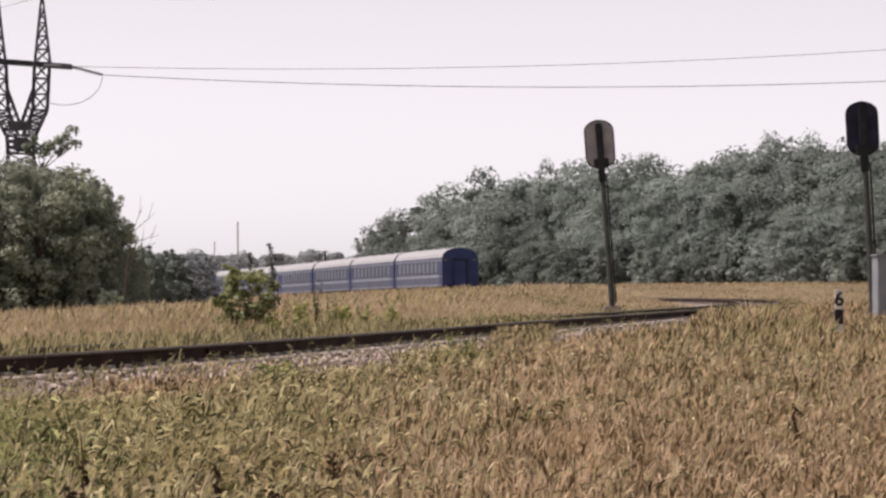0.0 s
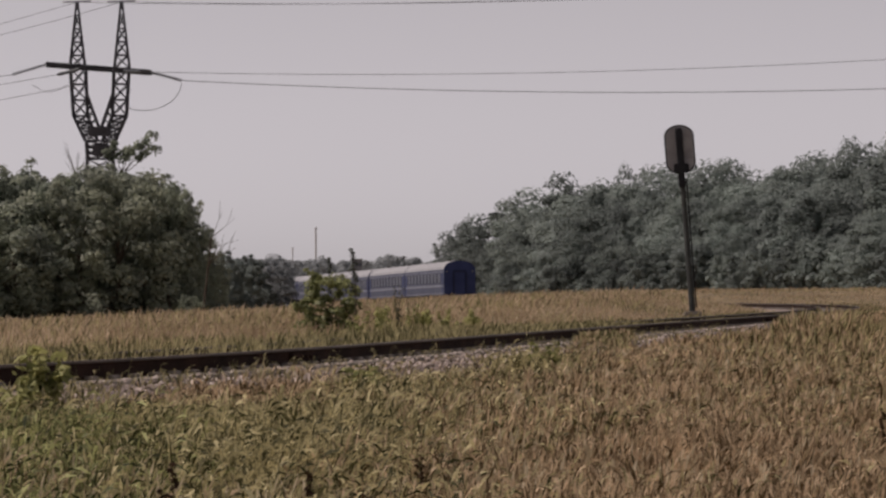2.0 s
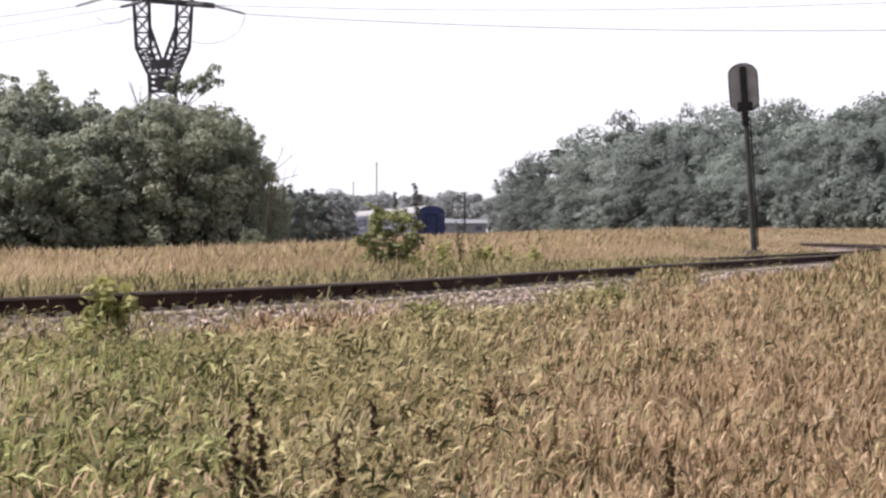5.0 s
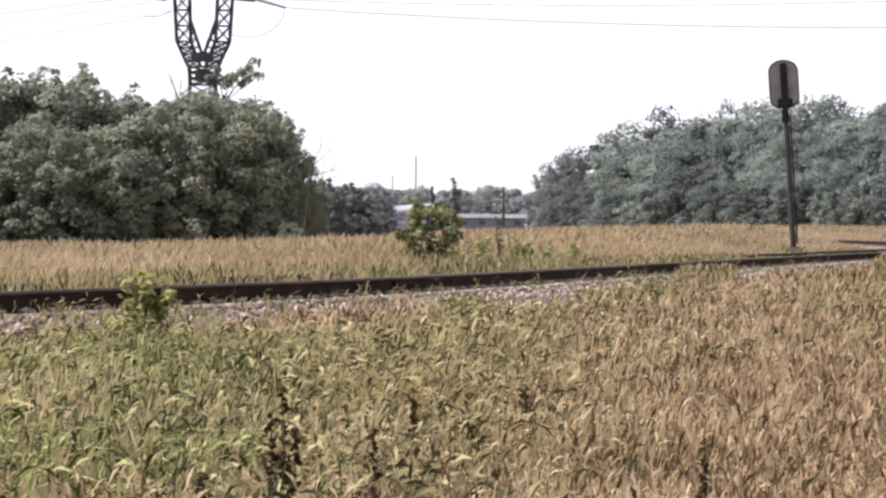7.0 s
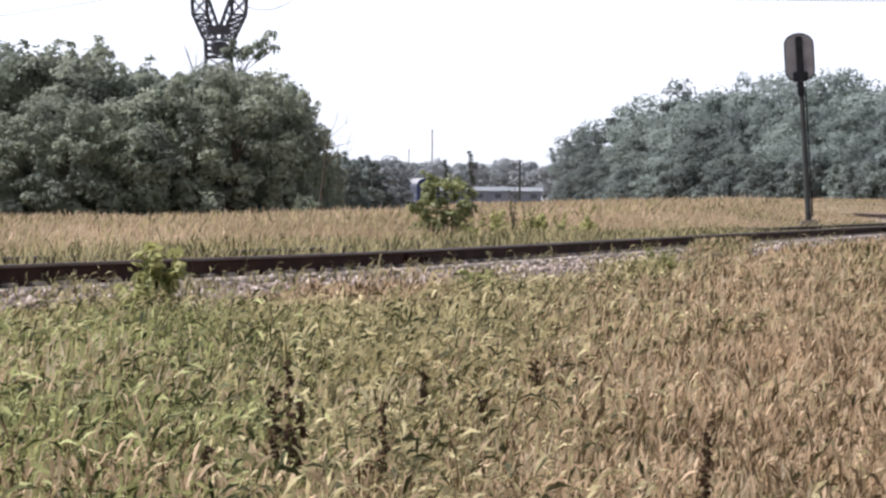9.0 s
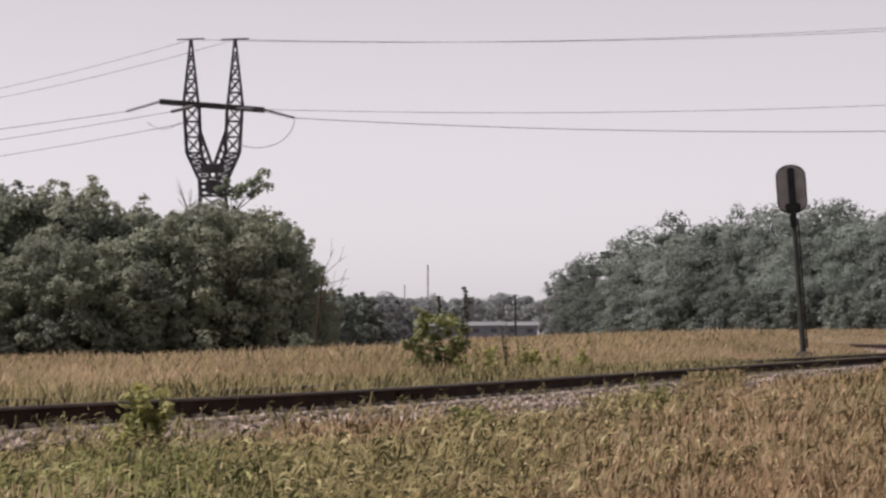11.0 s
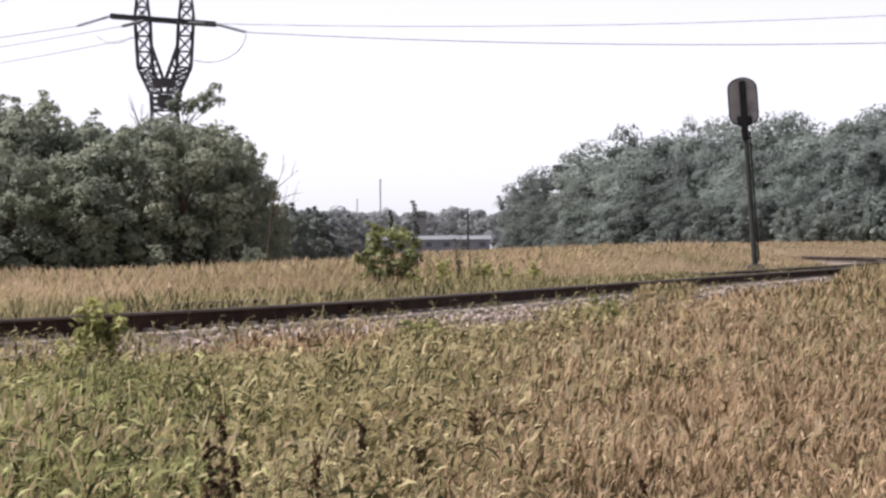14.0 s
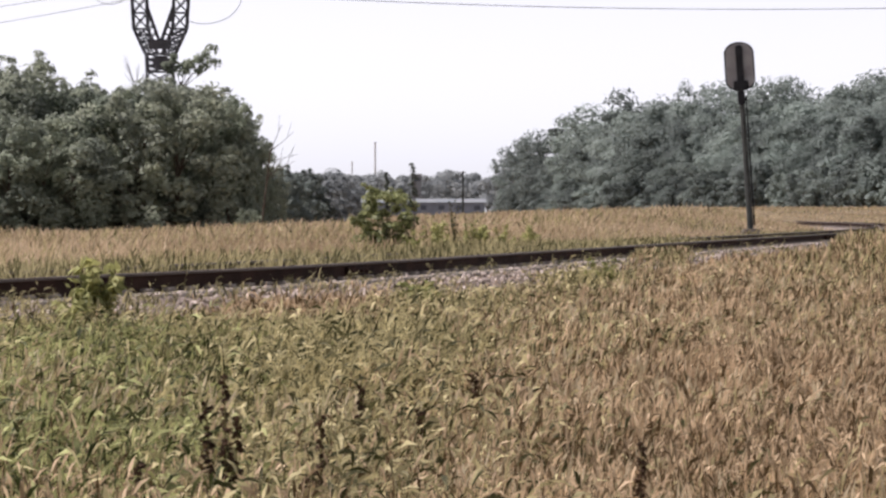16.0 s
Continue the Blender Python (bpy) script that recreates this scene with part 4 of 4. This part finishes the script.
for k, (px, y4, d, bushy) in enumerate([(392, 748, 14.3, 1), (374, 790, 14.1, 0.6), (614, 762, 18.5, 0.6), (558, 818, 14.6, 1), (1118, 866, 14.0, 0.6),
                                        (228, 902, 13.6, 0.6), (729, 808, 18.0, 0.6), (818, 742, 20.6, 0.6),
                                        (990, 860, 18.4, 1), (1640, 660, 28.0, 0.6), (520, 880, 17.2, 1.5), (805, 640, 28.7, 1)]):
    x = at_px(px, d)
    top = EYE + (455 - y4) / 6000 * d
    z = G(x, d)
    DOCKS.append(build_dock(x, d, z, max(0.3, top - z), 300 + k, bushy))


WEEDS = []


def build_weed(px, base_y, top_y, d, width, seed, mat, label, stems=9):
    x = at_px(px, d)
    zt = EYE + (455 - top_y) / 6000 * d
    z = EYE + (455 - base_y) / 6000 * d
    z = min(z, G(x, d))
    rng = np.random.default_rng(seed)
    w = empty("weed", pose(x, d, z), label, "weed")
    h = zt - z
    c, r = [], []
    for k in range(stems):
        a = rng.uniform(0, 6.28)
        rr = rng.uniform(0, width)
        hh = h * rng.uniform(0.45, 1.0)
        part("stalk", rod(bmesh.new(), (0, 0, 0), (math.cos(a) * rr, math.sin(a) * rr, hh), 0.006, 0.003, 5), STALK, w)
        for i in range(7):
            v = 0.25 + 0.75 * i / 6
            c.append((math.cos(a) * rr * v, math.sin(a) * rr * v, hh * v))
            r.append(width * 0.2)
    v, q = leaves(rng, np.array(c), np.array(r), 6, width * 0.17)
    ob = new("foliage", mesh_np("foliage", v, q, mat))
    ob.parent = w
    WEEDS.append(w)


build_weed(140, 700, 546, 28.0, 0.30, 1, WEED_LEAF, "tall green weed against the rail", 16)
build_weed(105, 705, 600, 26.6, 0.26, 11, WEED_LEAF, "bushy green weed in front of the rail", 10)


def build_sapling(px, d, top, full, seed):
    """A thin bare stem with a small dark tuft, beside the bush."""
    x = at_px(px, d)
    z = G(x, d)
    h = EYE + (455 - top) / 6000 * d - z
    w = empty("sapling", pose(x, d, z), "thin sapling with a dark leaf tuft beside the bush", "sapling")
    bm = bmesh.new()
    rod(bm, (0, 0, -0.05), (0.02, 0, h * 0.5), 0.012, 0.009, 6)
    rod(bm, (0.02, 0, h * 0.5), (0.0, 0, h * 0.97), 0.009, 0.004, 6)
    part("stem", bm, BARK, w)
    rng = np.random.default_rng(seed)
    c = np.array([(rng.normal() * 0.03, rng.normal() * 0.03, h * u) for u in np.linspace(0.58, 0.99, 12)])
    v, q = leaves(rng, c, np.linspace(0.085, 0.04, 12) * full, 22, 0.034)
    ob = new("leaf_tuft", mesh_np("leaf_tuft", v, q, LEAF_DARK))
    ob.parent = w
    WEEDS.append(w)


build_sapling(698, 67.0, 372, 1.1, 9)
build_sapling(656, 68.4, 388, 0.6, 10)
build_weed(774, 478, 426, 66.7, 0.13, 2, LEAF_DARK, "dark leaning weed in the dry field")
build_weed(715, 640, 578, 34.0, 0.34, 3, WEED_LEAF, "leafy green weed on the ballast edge")
build_weed(1040, 590, 545, 44.0, 0.25, 4, WEED_LEAF, "low green weed at the foot of the bank")
for k, (px, low, top, d, wide) in enumerate(((700, 500, 474, 66.0, 0.28), (738, 500, 478, 69.3, 0.34), (762, 505, 482, 64.0, 0.30), (800, 500, 470, 70.0, 0.24),
                                             (822, 502, 480, 74.7, 0.36), (858, 500, 482, 72.0, 0.30), (905, 498, 480, 76.0, 0.34))):
    build_weed(px, low, top, d, wide, 20 + k, WEED_LEAF, "yellow-green weed in the dry field beside the bush", 7)


# ---- grass ----
def blades(rng, x, y, h, w, droop, head=0.36, kink=0.80, widths=(0.40, 0.36, 0.50, 1.0), wind=0.10):
    """Grass stalks, each with a wavering stem and a nodding head: nine points each."""
    n = len(x)
    z = ground_z(x, y) - 0.02
    a = rng.uniform(0, 2 * np.pi, n)
    lean = np.stack([np.cos(a), np.sin(a)], 1) * (droop * rng.uniform(0.15, 1.0, n) * h)[:, None] + np.array([wind, 0]) * h[:, None]
    t = rng.uniform(0, np.pi, n)
    side = np.stack([np.cos(t), np.sin(t)], 1)
    side[:, 0] = np.abs(side[:, 0]) + 0.3
    b = rng.uniform(0, 2 * np.pi, n)
    nod = np.stack([np.cos(b) + 2.5 * wind, np.sin(b)], 1) * (kink * rng.random(n))[:, None]
    rise = np.sqrt(np.clip(1 - (nod ** 2).sum(1), 0.04, 1)) * np.where(rng.random(n) < 0.14 * kink * droop, -0.6, 1.0)
    neck = 1 - head
    root = np.stack([x, y], 1)
    v = np.empty((n, 9, 3))
    for k, (u, ww) in enumerate(((0, widths[0]), (neck * 0.55, widths[1]), (neck, widths[2]))):
        c = root + lean * (u * u) + rng.normal(size=(n, 2)) * (0.05 * h * (k > 0))[:, None]
        up = z + h * (u - 0.10 * u * u)
        for e, s in ((0, -1), (1, 1)):
            v[:, 2 * k + e, :2] = c + side * (s * ww * w / 2)[:, None]
            v[:, 2 * k + e, 2] = up
    for u, first, count in ((0.5, 6, 2), (1.0, 8, 1)):
        mid = c + (lean * 0.7 + nod * h[:, None]) * (head * u)
        for e in range(count):
            v[:, first + e, :2] = mid + side * ((2 * e - 1) * widths[3] * w / 2 * (count - 1))[:, None]
            v[:, first + e, 2] = up + h * head * u * rise
    return v.reshape(-1, 3), blade_faces(n)


def blade_faces(n):
    i = np.arange(n)[:, None] * 9
    quads = np.concatenate([np.concatenate([i + k, i + k + 1, i + k + 3, i + k + 2], 1) for k in (0, 2, 4)])
    return [quads, np.concatenate([i + 6, i + 7, i + 8], 1)]


def sprays(rng, v, f, per, size, slant=0.45, slim=0.075, upright=0.35):
    """Adds short curled leaves along the upper stalks made by blades()."""
    st = v.reshape(-1, 9, 3)
    n = len(st) * per
    k = np.repeat(np.arange(len(st)), per)
    low, tip = st[k, 2:4].mean(1), st[k, 8]
    p = low + (tip - low) * rng.uniform(0.1, 1.0, n)[:, None]
    d = rng.normal(size=(n, 3)) * np.array([1, 0.7, 0.8]) * (1 - 0.4 * upright) + np.array([slant, 0, upright])
    d /= np.linalg.norm(d, axis=1)[:, None]
    side = np.cross(d, rng.normal(size=(n, 3)))
    side /= np.linalg.norm(side, axis=1)[:, None]
    reach = (size * rng.uniform(0.5, 1.5, n))[:, None]
    half = side * reach * slim * rng.uniform(0.6, 1.4, n)[:, None]
    mid = p + d * reach * 0.5 + np.array([0, 0, 0.10]) * reach
    q = np.stack([p, mid + half, p + d * reach - np.array([0, 0, 0.12]) * reach, mid - half], 1).reshape(-1, 3)
    i = np.arange(n)[:, None] * 4 + len(v)
    return np.concatenate([v, q]), [np.concatenate([f[0], np.concatenate([i, i + 1, i + 2, i + 3], 1)]), f[1]]


LEAFY = dict(head=0.46, kink=1.0, widths=(0.35, 0.40, 0.50, 0.50), wind=0.22)


def build_grass():
    rng = np.random.default_rng(3)

    def scatter(n, r0, r1, a0=-11.0, a1=11.8, power=1.0):
        r = r0 + (r1 - r0) * rng.random(n) ** power
        a = np.radians(rng.uniform(a0, a1, n))
        return r * np.sin(a), r * np.cos(a), r

    # the near meadow, greener towards the track's near end
    x, y, r = scatter(235000, 11.3, 101, power=1.2)
    d, _ = beside(x, y)
    keep = (d > 1.75 + 0.5 * rng.random(len(x)) + 0.35 * wave(x, y, 0.8, 9)) & (d < 60)
    x, y, r, d = x[keep], y[keep], r[keep], d[keep]
    px = 784 + 6000 * x / y
    green = 0.78 * step01((1130 - px) / 640) * step01((27.3 - r) / 8 + 0.6) + 0.06 + 0.12 * wave(x, y, 1.6, 3)
    green += 0.30 * step01((r - 19) / 8) * step01((px - 560) / 200) * step01((1280 - px) / 260) + 0.30 * step01((px - 1150) / 300) * step01((r - 24) / 14)
    green += 0.45 * step01((5.0 - d) / 1.6) * step01((px - 590) / 90) * step01((1130 - px) / 150)
    green = np.where(r < 14.6, green * 0.75, green)
    tuft = np.zeros(len(x))
    for tp, td, tr_ in ((735, 33.3, 0.75), (1030, 44.0, 0.9), (120, 27.3, 0.9), (1560, 69.3, 3), (1500, 56.0, 2), (470, 22.7, 1), (640, 25.3, 0.8)):
        tuft = np.maximum(tuft, np.exp(-((x - at_px(tp, td)) ** 2 + ((y - td) * 0.4) ** 2) / tr_ ** 2))
    isg = rng.random(len(x)) < green + 0.42 * tuft
    lush = rng.random(len(x)) < 0.9 * step01((520 - px) / 420) * step01((26 - r) / 6 + 0.3)
    patch = 1 + 0.22 * wave(x, y, 1.1, 5)
    tall_end = 1 + 0.4 * step01((px - 1440) / 50) * step01((1610 - px) / 60) * step01((y - 60) / 6)
    low = tall_end * 1.0 - 0.55 * ((np.abs(px - 1699) < 26) & (y > 55) & (y < 80))
    h = low * (0.30 + 0.24 * rng.random(len(x))) * np.clip(patch, 0.6, 1.4) * np.interp(d, [1.6, 2.3, 4.0, 6], [0.40, 0.58, 0.85, 1.0]) * (1 + 0.35 * tuft)
    w = 0.0150 * np.clip(r / 18.7, 0.8, 3.0) * rng.uniform(0.5, 1.6, len(x))
    for mask, mat, nm, lb, dr in ((~isg, STRAW, "dry_grass", "tall dry straw-coloured meadow grass with seed heads", 0.45),
                                  (isg & ~lush, GREEN, "green_grass", "green meadow grass bent by the wind", 0.9),
                                  (isg & lush, LUSH, "lush_grass", "fresh green grass bent by the wind", 0.9)):
        for near_one in (True, False):
            some = mask & ((r < 52) == near_one)
            if not some.any():
                continue
            v, f = blades(rng, x[some], y[some], h[some], w[some] * (0.72 if mat is STRAW else 0.9), dr, **({} if mat is STRAW else LEAFY))
            if near_one:
                v, f = sprays(rng, v, f, *((2, 0.10, 0.12, 0.060, 1.0) if mat is STRAW else (4, 0.105, 0.5, 0.075, 0.4)))
            tagged(new(nm, mesh_np(nm, v, f, mat)), lb, "grass", kind="stuff")
    x, y, r = scatter(26000, 0.9, 14.5, -180, 180, power=0.75)
    keep = ~((r > 11.2) & (np.abs(x) < 0.24 * y)) & (beside(x, y)[0] > 2.0)
    x, y = x[keep], y[keep]
    v, f = blades(rng, x, y, rng.uniform(0.20, 0.42, len(x)), 0.012 * rng.uniform(0.6, 1.6, len(x)), 0.5)
    tagged(new("dry_grass", mesh_np("dry_grass", v, f, STRAW)), "dry straw-coloured grass round the standpoint", "grass", kind="stuff")
    for n, mat, nm, lb, part_green in ((30000, GREEN, "bent_leaves", "bent green leaves tangled through the meadow", True),
                                       (40000, PALE, "pale_stalks", "bleached bent stalks scattered over the meadow", False)):
        x, y, r = scatter(n, 11.3, 62, power=1.1)
        d, _ = beside(x, y)
        px = 784 + 6000 * x / y
        keep = (d > 2.2) & (rng.random(n) < (np.clip(0.15 + step01((900 - px) / 800), 0, 1) if part_green else 0.8))
        x, y, r, d = x[keep], y[keep], r[keep], d[keep]
        h = rng.uniform(0.30, 0.52, len(x)) * np.interp(d, [1.6, 2.6, 4.5], [0.5, 0.7, 1.0])
        v, f = blades(rng, x, y, h, 0.016 * np.clip(r / 18.7, 0.8, 2.5) * rng.uniform(0.5, 1.3, len(x)), 0.7, 0.34, 1.0, (0.2, 0.2, 0.3, 1.0), 0.2)
        tagged(new(nm, mesh_np(nm, v, f, mat)), lb, "grass", kind="stuff")
    # between and behind the rails
    n = 32000
    arc = rng.uniform(4, 112, n)
    s = np.where(rng.random(n) < 0.62, rng.uniform(-0.68, 0.62, n), rng.uniform(-2.9, -0.85, n))
    k = np.clip(arc.astype(int), 0, len(TRACK) - 1)
    x, y = TRACK[k, 0] + WAY[k, 1] * s + WAY[k, 0] * (arc - k), TRACK[k, 1] - WAY[k, 0] * s + WAY[k, 1] * (arc - k)
    keep = wave(x, y, 1.7, 2) > -0.9
    x, y, s = x[keep], y[keep], s[keep]
    rz = rail_z(y) - 0.25
    h = rng.uniform(0.20, 0.42, len(x)) * np.clip(1 + 0.2 * wave(x, y, 1.3, 6), 0.7, 1.4) * np.interp(y, [60, 78], [1, 0.6])
    v, f = blades(rng, x, y, h, 0.014 * np.clip(y / 40, 0.7, 4) * rng.uniform(0.6, 1.4, len(x)), 0.5)
    v = v.reshape(-1, 9, 3)
    v[:, :, 2] += (rz - ground_z(x, y))[:, None]
    tagged(new("track_weeds", mesh_np("track_weeds", v.reshape(-1, 3), f, TRACK_WEED)), "low grass and weeds growing between the rails", "grass", kind="stuff")
    n = 60000
    arc = rng.uniform(4, 160, n)
    s = rng.uniform(0.86, 2.3, n)
    k = np.clip(arc.astype(int), 0, len(TRACK) - 1)
    x, y = TRACK[k, 0] + WAY[k, 1] * s + WAY[k, 0] * (arc - k), TRACK[k, 1] - WAY[k, 0] * s + WAY[k, 1] * (arc - k)
    sight = 784 + 6000 * x / y
    over = np.clip(step01((sight - 1066) / 40) * step01((1210 - sight) / 45) * (1.05 + 0.4 * wave(x, y, 0.5, 21)) * (y < 71) + step01((sight - 1425) / 30) * (y > 69), 0, 1)
    keep = rng.random(n) < 0.08 + 0.45 * (wave(x, y, 0.9, 8) > 0.45) + 0.55 * over + 0.30 * step01((690 - sight) / 90) * (wave(x, y, 0.7, 19) > -0.2)
    x, y, s, over = x[keep], y[keep], s[keep], over[keep]
    near_end = step01((690 - 784 - 6000 * x / y) / 90)
    h = rng.uniform(0.05, 0.17, len(x)) * (1 + 0.5 * near_end) * np.interp(s, [0.86, 1.15, 1.6], [0.12, 0.3, 1.0]) + over * np.where(y < 71, np.where(s < 1.3, rng.uniform(0.08, 0.25, len(x)), rng.uniform(0.03, 0.12, len(x))), rng.uniform(0.08, 0.27, len(x)))
    v, f = blades(rng, x, y, h, 0.013 * np.clip(y / 29, 0.8, 3.0) * rng.uniform(0.6, 1.4, len(x)), 0.6)
    v = v.reshape(-1, 9, 3)
    v[:, :, 2] += np.maximum(rail_z(y) + np.interp(s, [1.3, 1.7, 2.75], [-0.24, -0.32, -0.92]) - ground_z(x, y), 0)[:, None]
    leafy = (rng.random(len(v)) < 0.62 + 0.3 * near_end + 0.3 * wave(x, y, 1.4, 12))
    for mask, mat, nm, lb in ((~leafy, STRAW, "bank_grass", "thin dry grass growing through the ballast beside the rail"), (leafy, TRACK_WEED, "bank_weeds", "yellow-green weeds creeping over the ballast")):
        m = int(mask.sum())
        vv, ff = sprays(rng, v[mask & (y < 62)].reshape(-1, 3), blade_faces(int((mask & (y < 62)).sum())), 1, 0.055, slim=0.06)
        rest = v[mask & (y >= 62)].reshape(-1, 3)
        ff = [np.concatenate([a, b + len(vv)]) for a, b in zip(ff, blade_faces(m - int((mask & (y < 62)).sum())))]
        tagged(new(nm, mesh_np(nm, np.concatenate([vv, rest]), ff, mat)), lb, "grass", kind="stuff")
    # stalks standing against the near rail
    n = 2200
    arc = 6 + 64 * rng.random(n) ** 1.3
    s = rng.uniform(0.90, 1.5, n)
    k = np.clip(arc.astype(int), 0, len(TRACK) - 1)
    x, y = TRACK[k, 0] + WAY[k, 1] * s + WAY[k, 0] * (arc - k), TRACK[k, 1] - WAY[k, 0] * s + WAY[k, 1] * (arc - k)
    keep = rng.random(n) < np.clip(0.16 + 0.6 * wave(x, y, 0.45, 15) + 0.2 * step01((38 - y) / 8), 0.03, 1)
    x, y, s = x[keep], y[keep], s[keep]
    v, f = blades(rng, x, y, rng.uniform(0.08, 0.27, len(x)), 0.009 * np.clip(y / 29, 0.8, 2) * rng.uniform(0.6, 1.4, len(x)), 0.8, **LEAFY)
    v = v.reshape(-1, 9, 3)
    v[:, :, 2] += np.maximum(rail_z(y) + np.interp(s, [1.3, 1.7, 2.75], [-0.24, -0.32, -0.92]) - ground_z(x, y), 0)[:, None]
    v, f = sprays(rng, v.reshape(-1, 3), f, 3, 0.07, slim=0.07)
    tagged(new("rail_grass", mesh_np("rail_grass", v, f, TRACK_WEED)), "bent grass stalks leaning against the rail", "grass", kind="stuff")
    # the field beyond
    x, y, r = scatter(195000, 29, 287, -11.3, 11.8, power=1.6)
    d, _ = beside(x, y)
    keep = ((d < -2.6) | ((d > 3) & (y > 80))) & ~((y > 166) & (x < -6))
    x, y, r = x[keep], y[keep], r[keep]
    isg = rng.random(len(x)) < np.clip(0.32 + 0.42 * wave(x, y, 3.2, 4) + 0.32 * step01((11 + beside(x, y)[0]) / 7) * (y < 75) + 0.35 * step01((60 - y) / 19), 0.03, 0.8)
    h = rng.uniform(0.24, 0.52, len(x)) * np.clip(1 + 0.30 * wave(x, y, 1.9, 7) + 0.26 * wave(x, y, 0.7, 2), 0.45, 1.6)
    h = h * np.interp(beside(x, y)[0], [-9, -3, 0], [1, 0.55, 0.5]) * np.where((beside(x, y)[0] > 0) & (y < 200), 0.42, 1)
    w = 0.0105 * (r / 37) * rng.uniform(0.6, 1.5, len(x))
    for mask, mat, nm, lb in ((~isg, FIELD, "field_grass", "ripe golden grass of the field beyond the track"), (isg, TRACK_WEED, "field_weeds", "greener weeds among the ripe field grass")):
        v, f = blades(rng, x[mask], y[mask], h[mask], w[mask] * 0.9, 1.1, 0.42, 1.1, wind=0.2)
        tagged(new(nm, mesh_np(nm, v, f, mat)), lb, "grass", kind="stuff")


build_grass()


# ---- insect ----
def build_insect():
    """A grasshopper in flight, nose along +x."""
    g = empty("grasshopper", Matrix(), "brown grasshopper in flight with raised pale wings", "insect")
    bm = bmesh.new()
    bmesh.ops.create_uvsphere(bm, u_segments=14, v_segments=10, radius=1)
    for v in bm.verts:
        u = v.co.x
        k = 1.0 if u > 0 else (1 + u * 0.85)
        v.co = Vector((u * 0.0135, v.co.y * 0.0030 * k, v.co.z * 0.0032 * k + (0.0009 if u < 0 else 0) * -u))
    part("body", bm, INSECT, g, smooth=True)
    bm = bmesh.new()
    bmesh.ops.create_uvsphere(bm, u_segments=10, v_segments=8, radius=0.0027, matrix=Matrix.Translation((0.0128, 0, -0.0002)))
    part("head", bm, INSECT, g, smooth=True)
    for s in (-1, 1):
        bm = bmesh.new()
        pts = [(0.004, 0.001 * s, 0.002), (-0.001, 0.001 * s, 0.002), (-0.0075, 0.005 * s, 0.0135), (-0.0045, 0.005 * s, 0.0145)]
        f = bm.faces.new([bm.verts.new(p) for p in pts])
        ext = bmesh.ops.extrude_face_region(bm, geom=[f])
        bmesh.ops.translate(bm, vec=(0.0, 0.0003, 0), verts=[v for v in ext["geom"] if isinstance(v, bmesh.types.BMVert)])
        bmesh.ops.recalc_face_normals(bm, faces=bm.faces)
        part("wing", bm, WING, g, "pale raised wing")
        bm = bmesh.new()
        rod(bm, (-0.001, 0.002 * s, 0), (-0.010, 0.003 * s, 0.003), 0.0010, 0.0006, 6)
        rod(bm, (-0.010, 0.003 * s, 0.003), (-0.017, 0.003 * s, 0.0), 0.0004, 0.0003, 5)
        part("hind_leg", bm, INSECT, g)
    return g


HOPPER = build_insect()


# ---- what moves ----
def motions():
    bpy.context.view_layer.update()
    tail = float(ARC[np.argmin(np.abs(TRACK[:, 1] - 286.5))])
    for k, car in enumerate(COACHES):
        rows = []
        for t in np.arange(0, 16.01, 0.5):
            mid = tail + 12.3 + k * PITCH + SPEED * t
            ends = []
            for b in (-8.5, 8.5):
                a = min(mid + b, ARC[-1] + 400)
                p = np.array([np.interp(a, ARC, TRACK3[:, j]) for j in range(3)])
                if a > ARC[-1]:
                    p[:2] += WAY[-1] * (a - ARC[-1])
                ends.append(p)
            c, w = (ends[0] + ends[1]) / 2, ends[1] - ends[0]
            pitch = math.degrees(math.atan2(w[2], math.hypot(w[0], w[1])))
            rows.append((float(t), pose(c[0], c[1], c[2], pitch, 0, math.degrees(math.atan2(-w[0], w[1])))))
        walk(car, rows)
    # weeds nod in the wind
    for k, weed in enumerate(DOCKS + WEEDS):
        m = weed.matrix_world.copy()
        rows = [(float(t), m @ pose(0, 0, 0, 0.7 * math.sin(1.9 * t + k), 1.5 * math.sin(2.6 * t + 1.7 * k), 0)) for t in np.arange(0, 16.01, 0.5)]
        walk(weed, rows)
    # the insect crosses close before the lens at four seconds
    d = 2.33
    here = Vector((at_px(1205, d), d, EYE + (455 - 324) / 6000 * d))
    rows = []
    for t, off in ((0.0, (-2.6, 1.2, -1.35)), (3.6, (-2.3, 1.0, -1.25)), (3.8, (-1.1, 0.25, -0.35)), (4.0, (0, 0, 0)), (4.2, (1.1, -0.05, 0.12)), (4.6, (2.6, 0.3, -0.4)), (16.0, (3.0, 0.5, -1.3))):
        rows.append((t, pose(here.x + off[0], here.y + off[1], here.z + off[2], 0, 1, 8)))
    walk(HOPPER, rows)


motions()
